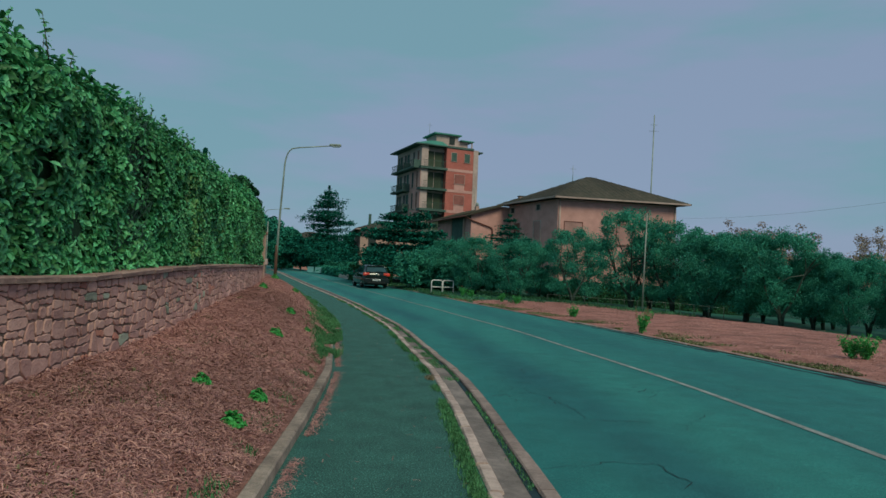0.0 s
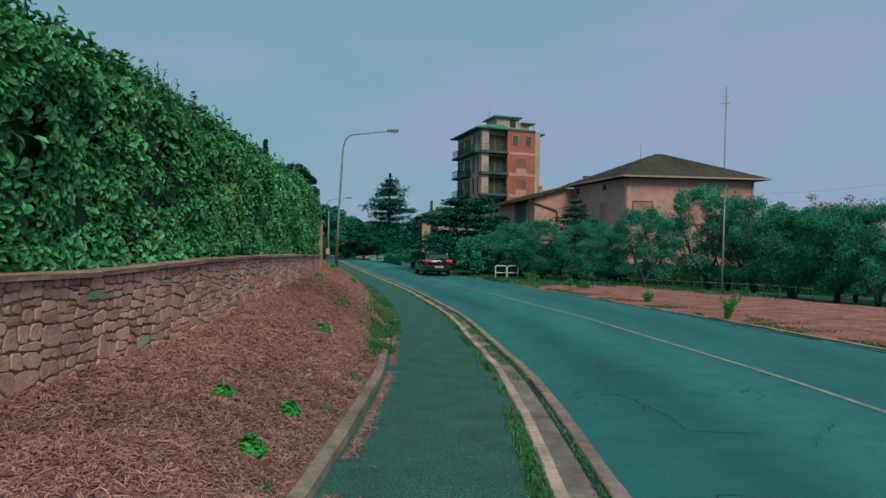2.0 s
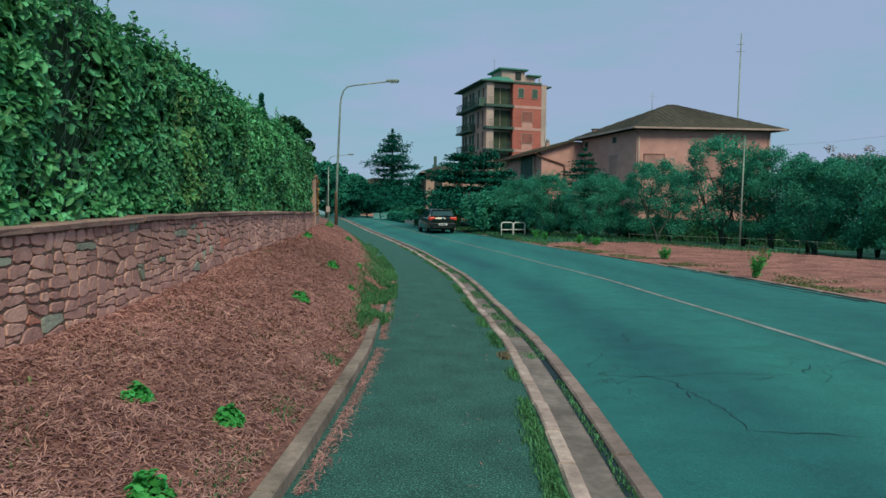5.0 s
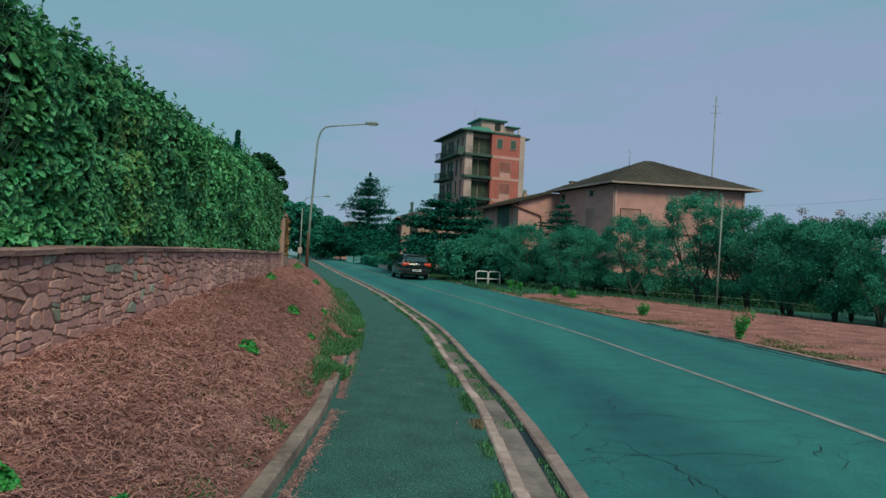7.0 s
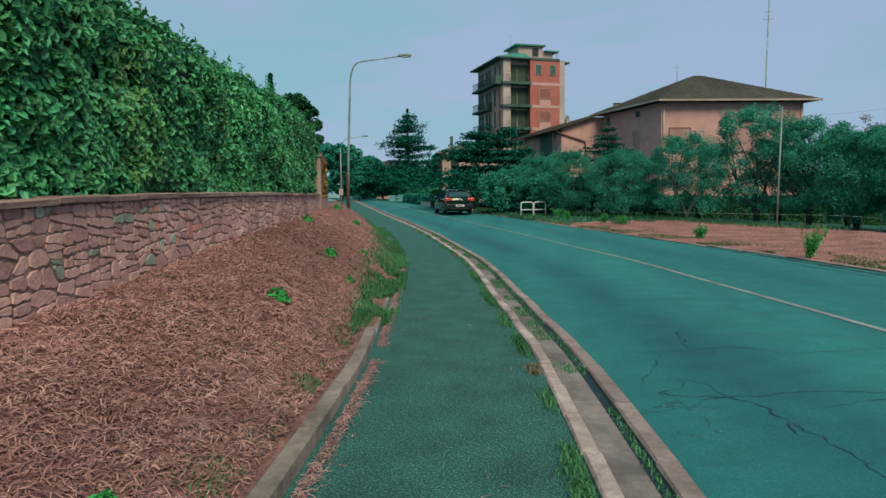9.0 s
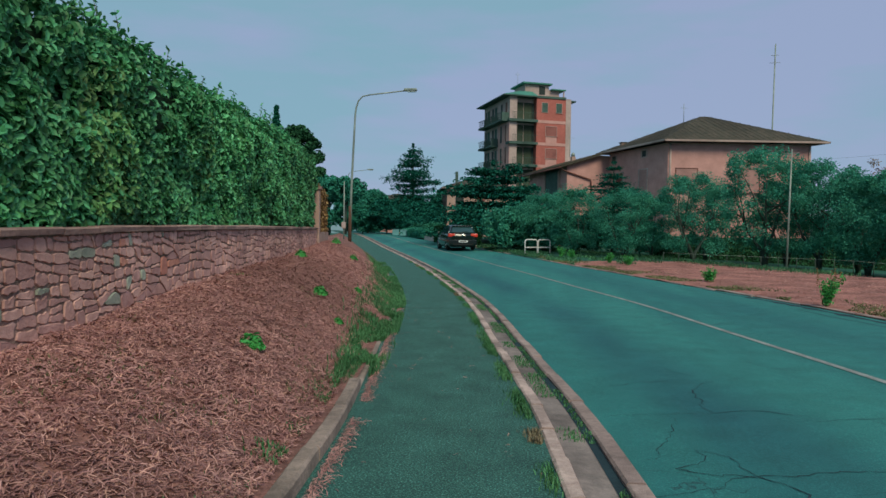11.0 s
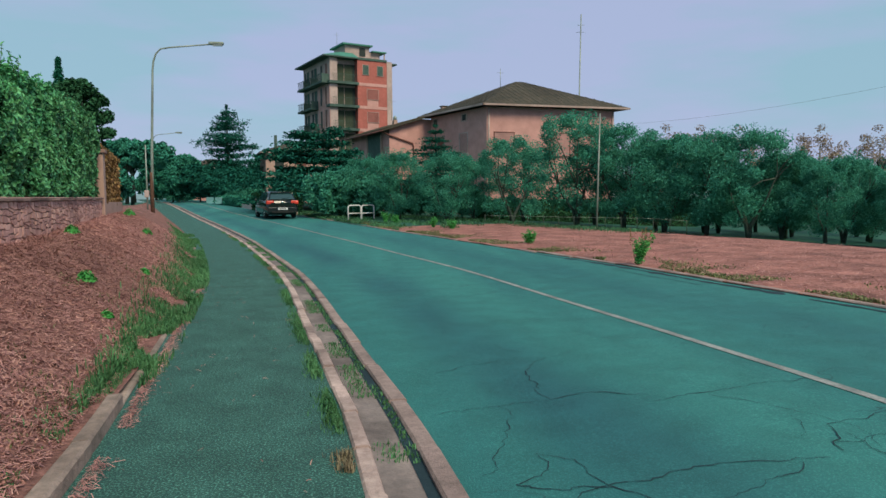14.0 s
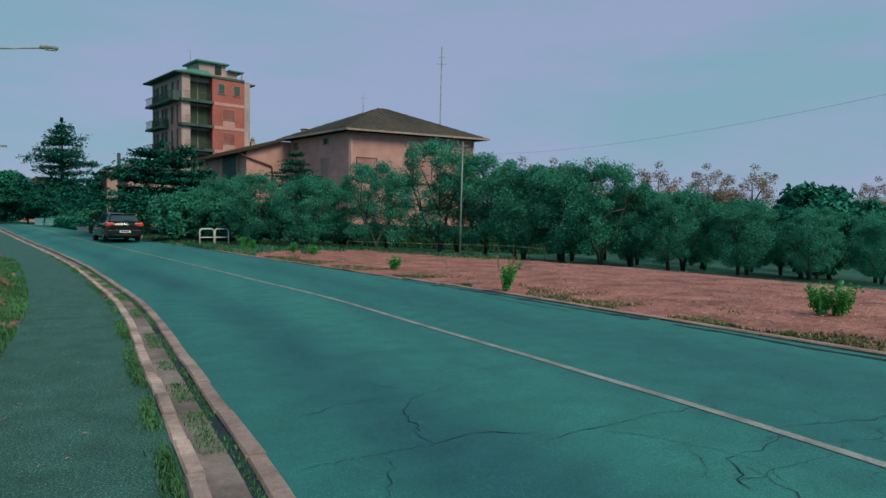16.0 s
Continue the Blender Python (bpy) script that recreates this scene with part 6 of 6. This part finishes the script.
def tower():
    """A block of flats: recessed balconies beside a red brick bay, balconies round the corner."""
    t = thing("apartment_tower", "seven-storey apartment tower in pale concrete and red brick", "apartment building", at=(-2.76, 98.25, 0.85), turn=23)
    W, D, E, F = 9.15, 10.4, 19.6, 3.08
    part("core", boxed(0.01, W - 0.01, 0.9, D, -1, E), M_CONC, t)
    part("corner_bay", boxed(0, 1.05, 0, 0.9, -1, E), M_CONC, t)
    part("pier", boxed(8.35, W, -0.05, 0.9, -1, E + 0.1), M_CONC, t)
    part("brick_bay", boxed(3.95, 8.35, 0, 0.9, -1, E), M_BRICK, t, "red brick bay")
    part("side_bay", boxed(-0.07, 0.0, 0.02, 4.3, -1, E - F - 0.15), M_STUCCO, t, "pink rendered side bay")
    for k in range(6):
        z = E - F * k
        zb = z - F
        if k:
            b = part("balcony", boxed(-0.25, 4.0, -0.45, 0.9, z - 0.34, z), M_SLAB, t)
            for i in range(17):
                under(mesh_ob("baluster", *slab(0.3 + i * 0.2, 0.325 + i * 0.2, -0.43, -0.405, z, z + 0.9), M_SLAB), b)
            under(mesh_ob("rail", *slab(0.2, 3.95, -0.44, -0.39, z + 0.9, z + 0.94), M_SLAB), b)
            under(mesh_ob("band", *slab(3.95, 8.35, -0.04, 0.05, z - 0.36, z + 0.05), M_STUCCO), t)
            under(mesh_ob("apron", *slab(5.35, 7.0, -0.02, 0.05, zb + 0.05, zb + 0.9), M_STUCCO), t)
        for x in (1.2, 2.42):
            under(mesh_ob("shutter_door", *slab(x, x + 1.1, 0.80, 0.895, zb + 0.02, zb + 2.45), M_OLIVEPAINT), t)
        # dark strip painted for the gloom between the doors and the brick bay
        under(mesh_ob("shade", *slab(3.56, 3.92, 0.80, 0.895, zb + 0.02, zb + 2.45), M_DARK), t)
        if k == 0:
            window(t, 4.75, 5.6, zb + 1.15, zb + 2.45, 0, M_SLAB, 0.05)
            window(t, 6.9, 7.75, zb + 1.15, zb + 2.45, 0, M_SLAB, 0.05)
        else:
            window(t, 5.35, 7.0, zb + 0.95, zb + 2.3, 0, M_SHUTTER_R, 0.05, 7)
        # the side face: long balconies, green in the shade, and dark doors
        spans = ((4.5, 7.2), (7.6, 10.2)) if k > 1 else ((0.3, 4.2), (4.5, 7.2), (7.6, 10.2))
        if k:
            for y0, y1 in spans:
                b = part("balcony", boxed(-1.05, 0.0, y0, y1, z - 0.28, z), M_SLAB, t)
                for i in range(int((y1 - y0) / 0.2)):
                    under(mesh_ob("baluster", *slab(-1.02, -0.995, y0 + 0.05 + i * 0.2, y0 + 0.075 + i * 0.2, z, z + 0.9), M_SLAB), b)
                under(mesh_ob("rail", *slab(-1.04, -0.98, y0, y1, z + 0.9, z + 0.96), M_SLAB), b)
                under(mesh_ob("side_panel", *slab(-1.04, 0, y0, y0 + 0.05, z, z + 0.9), M_SLAB), b)
        for y0, wide, m in ((0.9, 0.7, M_SHUTTER), (2.7, 0.7, M_DARK), (4.8, 1.1, M_SLAB), (6.1, 0.9, M_DARK), (7.9, 1.0, M_SLAB), (9.1, 0.8, M_DARK)):
            side_window(t, y0, y0 + wide, zb + 0.1, zb + 2.4, -0.07 if y0 < 4 and k else 0, m)
    roof = part("roof", boxed(-1.1, 3.95, -0.5, D + 0.6, E, E + 0.16), M_SLAB, t)
    part("parapet", boxed(3.955, 8.34, -0.12, 1.0, E, E + 0.30), M_SLAB, t)
    part("side_eave", boxed(W + 0.004, W + 0.85, 0.1, D + 0.6, E - 0.22, E - 0.04), M_SLAB, roof)
    v = [(-1.1, -0.5, E + 0.164), (3.95, -0.5, E + 0.164), (3.95, D + 0.6, E + 0.164), (-1.1, D + 0.6, E + 0.164), (2.2, 1.6, E + 1.15), (3.95, 1.6, E + 1.15), (3.95, D - 1, E + 1.15), (2.2, D - 1, E + 1.15)]
    under(mesh_ob("roof_slope", v, [(0, 1, 5, 4), (1, 2, 6, 5), (2, 3, 7, 6), (3, 0, 4, 7), (4, 5, 6, 7), (3, 2, 1, 0)], M_TURQ), roof)
    ph = part("penthouse", boxed(2.9, 6.5, 1.65, 5.6, E, E + 2.2), M_CONC, t)
    part("penthouse_roof", boxed(2.4, 6.85, 1.2, 6.0, E + 2.2, E + 2.4), M_TURQ, ph)
    under(mesh_ob("window", *slab(5.0, 5.9, 1.6, 1.66, E + 0.85, E + 2.0), M_DARK), ph)
    sh = part("stair_head", boxed(6.5, 8.2, 1.9, 5.4, E, E + 1.55), M_CONC, t)
    part("stair_roof", boxed(6.86, 9.0, 1.3, 5.8, E + 1.55, E + 1.7), M_TURQ, sh)
    part("post", boxed(8.7, 8.85, 1.5, 1.65, E, E + 1.55), M_CONC, sh)
    tubes("antenna", [([(3.1, 5, E + 2.4), (3.1, 5, E + 4.6)], [0.03, 0.02], 5), ([(2.7, 5, E + 4.2), (3.5, 5, E + 4.2)], [0.015, 0.015], 4)], M_STEEL, t)
    return t


tower()


# ---- waste bins and low wall by the far bend ----
def bins():
    for k in range(2):
        x, y = -12.6 + 0.95 * k, 68.2 - 1.1 * k
        t = thing("waste_bin", "blue-green roadside waste container", "waste bin", "waste bins by the road", (x, y, ground_at(x, y)), 10)
        t.scale = (0.62, 0.62, 0.62)
        part("body", boxed(-0.5, 0.5, -0.4, 0.4, 0.08, 0.85, 0.04), M_BIN, t)
        part("lid", boxed(-0.52, 0.52, -0.43, 0.43, 0.855, 0.98, 0.05), M_BIN, t)
        for q in (-0.4, 0.4):
            tubes("wheel", [([(q, -0.33, 0.08), (q, -0.25, 0.08)], [0.08, 0.08], 10)], M_RUBBER, t)


bins()
V, F = [], []
for i, (x, y) in enumerate(((-9.7, 63.0), (-6.9, 55.2), (-3.6, 47.6))):
    z = ground_at(x, y)
    for dx, h in ((0, -0.3), (0, 0.34), (0.25, 0.34), (0.25, -0.3)):
        V.append((x + dx, y, z + h))
for i in range(2):
    for k in range(4):
        F.append((i * 4 + k, i * 4 + 4 + k, i * 4 + 4 + (k + 1) % 4, i * 4 + (k + 1) % 4))
F += [(0, 1, 2, 3), (11, 10, 9, 8)]
tagged(mesh_ob("wall_garden", V, F, M_CONC), "low pale garden wall along the far bend", "wall", kind="structure")


# ---- parked hatchback ----
def hatchback():
    x, y = -4.48, 45.6
    t = thing("car", "black five-door hatchback with red tail lamps on the road", "car", at=(x, y, road_z(4.1) + float(rise(45.2))), turn=17.4)
    # the body: stations along its length, from tail to nose; half widths and heights of sill, belt and roof
    L = [(-2.10, 0.70, 0.34, 0.66, 0.80, 0.62), (-2.04, 0.83, 0.24, 0.72, 0.96, 0.70), (-1.75, 0.88, 0.22, 0.84, 1.00, 0.72), (-1.2, 0.89, 0.20, 0.88, 0.99, 0.74), (0.0, 0.89, 0.20, 0.88, 0.96, 0.74), (0.9, 0.88, 0.20, 0.86, 0.93, 0.70), (1.55, 0.86, 0.22, 0.82, 0.86, 0.66), (1.95, 0.78, 0.26, 0.70, 0.76, 0.60), (2.10, 0.60, 0.36, 0.56, 0.62, 0.50)]
    V, F = [], []
    for yy, w, lo, mid, top, wt in L:
        V += [(-w * 0.9, yy, lo), (-w, yy, lo + 0.15), (-w, yy, mid), (-wt, yy, top), (wt, yy, top), (w, yy, mid), (w, yy, lo + 0.15), (w * 0.9, yy, lo)]
    m = 8
    for i in range(len(L) - 1):
        for k in range(m):
            F.append((i * m + k, i * m + (k + 1) % m, (i + 1) * m + (k + 1) % m, (i + 1) * m + k))
    F += [tuple(range(m)), tuple(range(len(V) - m, len(V)))[::-1]]
    body = under(mesh_ob("body", V, F, M_CARBODY, True), t, "glossy black bodywork")
    b = body.modifiers.new("soft", "BEVEL")
    b.width, b.segments, b.limit_method, b.angle_limit = 0.03, 2, "ANGLE", radians(25)
    # cabin
    C = [(-2.03, 0.76, 0.93, 0.72, 0.98), (-1.66, 0.77, 0.95, 0.58, 1.38), (-1.3, 0.77, 0.96, 0.60, 1.47), (-0.2, 0.77, 0.95, 0.60, 1.48), (0.35, 0.76, 0.94, 0.58, 1.42), (1.15, 0.72, 0.90, 0.66, 0.94)]
    V, F = [], []
    for yy, w, z0, wt, z1 in C:
        V += [(-w, yy, z0), (-wt - 0.05, yy, z1 - 0.05), (-wt + 0.08, yy, z1), (wt - 0.08, yy, z1), (wt + 0.05, yy, z1 - 0.05), (w, yy, z0)]
    m = 6
    for i in range(len(C) - 1):
        for k in range(m):
            F.append((i * m + k, i * m + (k + 1) % m, (i + 1) * m + (k + 1) % m, (i + 1) * m + k))
    F += [tuple(range(m)), tuple(range(len(V) - m, len(V)))[::-1]]
    cab = under(mesh_ob("cabin", V, F, M_CARBODY, True), t)
    b = cab.modifiers.new("soft", "BEVEL")
    b.width, b.segments, b.limit_method, b.angle_limit = 0.04, 3, "ANGLE", radians(25)
    part("rear_window", _panel([(-0.66, -2.01, 1.02), (0.66, -2.01, 1.02), (0.54, -1.69, 1.36), (-0.54, -1.69, 1.36)], 0.015, (0, -1, 0.6)), M_CARGLASS, t, "dark tinted rear window")
    for s in (-1, 1):
        for y0, y1, y2, y3 in ((-1.55, -0.55, -0.6, -1.38), (-0.45, 0.70, 0.28, -0.42)):
            part("side_window", _panel([(s * 0.775, y0, 0.99), (s * 0.775, y1, 0.98), (s * 0.665, y2, 1.39), (s * 0.665, y3, 1.40)], 0.012, (s, 0, 0.25)), M_CARGLASS, t, "reflective side window")
        part("tail_lamp", boxed(*sorted((s * 0.46, s * 0.875)), -2.10, -1.86, 0.76, 0.96, 0.05), M_TAIL, t, "red tail lamp")
        part("mirror", boxed(*sorted((s * 0.90, s * 1.05)), 0.50, 0.62, 0.93, 1.07, 0.03), M_CARBODY, t)
        part("door_handle", boxed(*sorted((s * 0.875, s * 0.905)), -0.42, -0.24, 0.80, 0.83, 0.008), M_CARBODY, t)
        for wy in (-1.29, 1.29):
            w = tubes("tyre", [([(s * 0.66, wy, 0.315), (s * 0.68, wy, 0.315), (s * 0.84, wy, 0.315), (s * 0.87, wy, 0.315)], [0.27, 0.315, 0.315, 0.27], 24)], M_RUBBER, t)
            tubes("rim", [([(s * 0.80, wy, 0.315), (s * 0.876, wy, 0.315)], [0.21, 0.20], 20)], M_ALLOY, w, "silver alloy rim")
            for k in range(5):
                a = 2 * math.pi * k / 5
                tubes("spoke_gap", [([(s * 0.878, wy + math.cos(a) * 0.08, 0.315 + math.sin(a) * 0.08), (s * 0.879, wy + math.cos(a) * 0.17, 0.315 + math.sin(a) * 0.17)], [0.02, 0.035], 6)], M_RUBBER, w)
    part("bumper", boxed(-0.84, 0.84, -2.14, -1.95, 0.30, 0.60, 0.05), M_CARBODY, t)
    part("bumper_insert", boxed(-0.6, 0.6, -2.15, -2.0, 0.28, 0.38, 0.02), M_RUBBER, t, "matt black lower bumper")
    pl = part("number_plate", boxed(-0.26, 0.26, -2.155, -2.13, 0.45, 0.56, 0.006), M_PLATE, t, "white rear plate with an unreadable bar")
    part("plate_bar", boxed(-0.19, 0.19, -2.158, -2.153, 0.48, 0.53), M_CARBODY, pl)
    tubes("badge", [([(0, -2.09, 0.88), (0, -2.115, 0.88)], [0.065, 0.06], 16)], M_CHROME, t, "round chrome badge")
    tubes("wiper", [([(-0.02, -2.02, 1.05), (0.34, -1.985, 1.10)], [0.012, 0.008], 5)], M_RUBBER, t)
    part("roof_spoiler", boxed(-0.57, 0.57, -1.78, -1.55, 1.385, 1.425, 0.015), M_CARBODY, t)
    part("underside", boxed(-0.75, 0.75, -1.9, 1.9, 0.17, 0.26), M_RUBBER, t)


def _panel(corners, thick, out):
    """A thin glass pane through four corners."""
    bm = bmesh.new()
    o = Vector(out).normalized() * thick
    a = [bm.verts.new(Vector(c)) for c in corners]
    b = [bm.verts.new(Vector(c) + o) for c in corners]
    bm.faces.new(a[::-1])
    bm.faces.new(b)
    for i in range(4):
        bm.faces.new((a[i], a[(i + 1) % 4], b[(i + 1) % 4], b[i]))
    bmesh.ops.recalc_face_normals(bm, faces=bm.faces)
    return bm


hatchback()


# ---- hills far off ----
def hills(name, dist, lo, hi, a0, a1, seed, z0):
    V, F = [], []
    n = 60
    for i in range(n + 1):
        a = radians(a0 + (a1 - a0) * i / n)
        h = lo + (hi - lo) * (0.5 + 0.5 * noise.noise((i * 0.09, seed, 0)))
        x, y = math.sin(a) * dist, math.cos(a) * dist
        V += [(x * 0.9, y * 0.9, z0), (x, y, h * 0.8), (x * 1.1, y * 1.1, h), (x * 1.3, y * 1.3, z0)]
    for i in range(n):
        for k in range(3):
            F.append((i * 4 + k, i * 4 + k + 1, i * 4 + 5 + k, i * 4 + 4 + k))
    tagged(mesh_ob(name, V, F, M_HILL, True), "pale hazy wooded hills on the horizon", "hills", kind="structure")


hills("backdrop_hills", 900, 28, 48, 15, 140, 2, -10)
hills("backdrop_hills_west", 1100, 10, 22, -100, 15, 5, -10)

# ---- the wall's stones, last ----
coping()
build_stones()
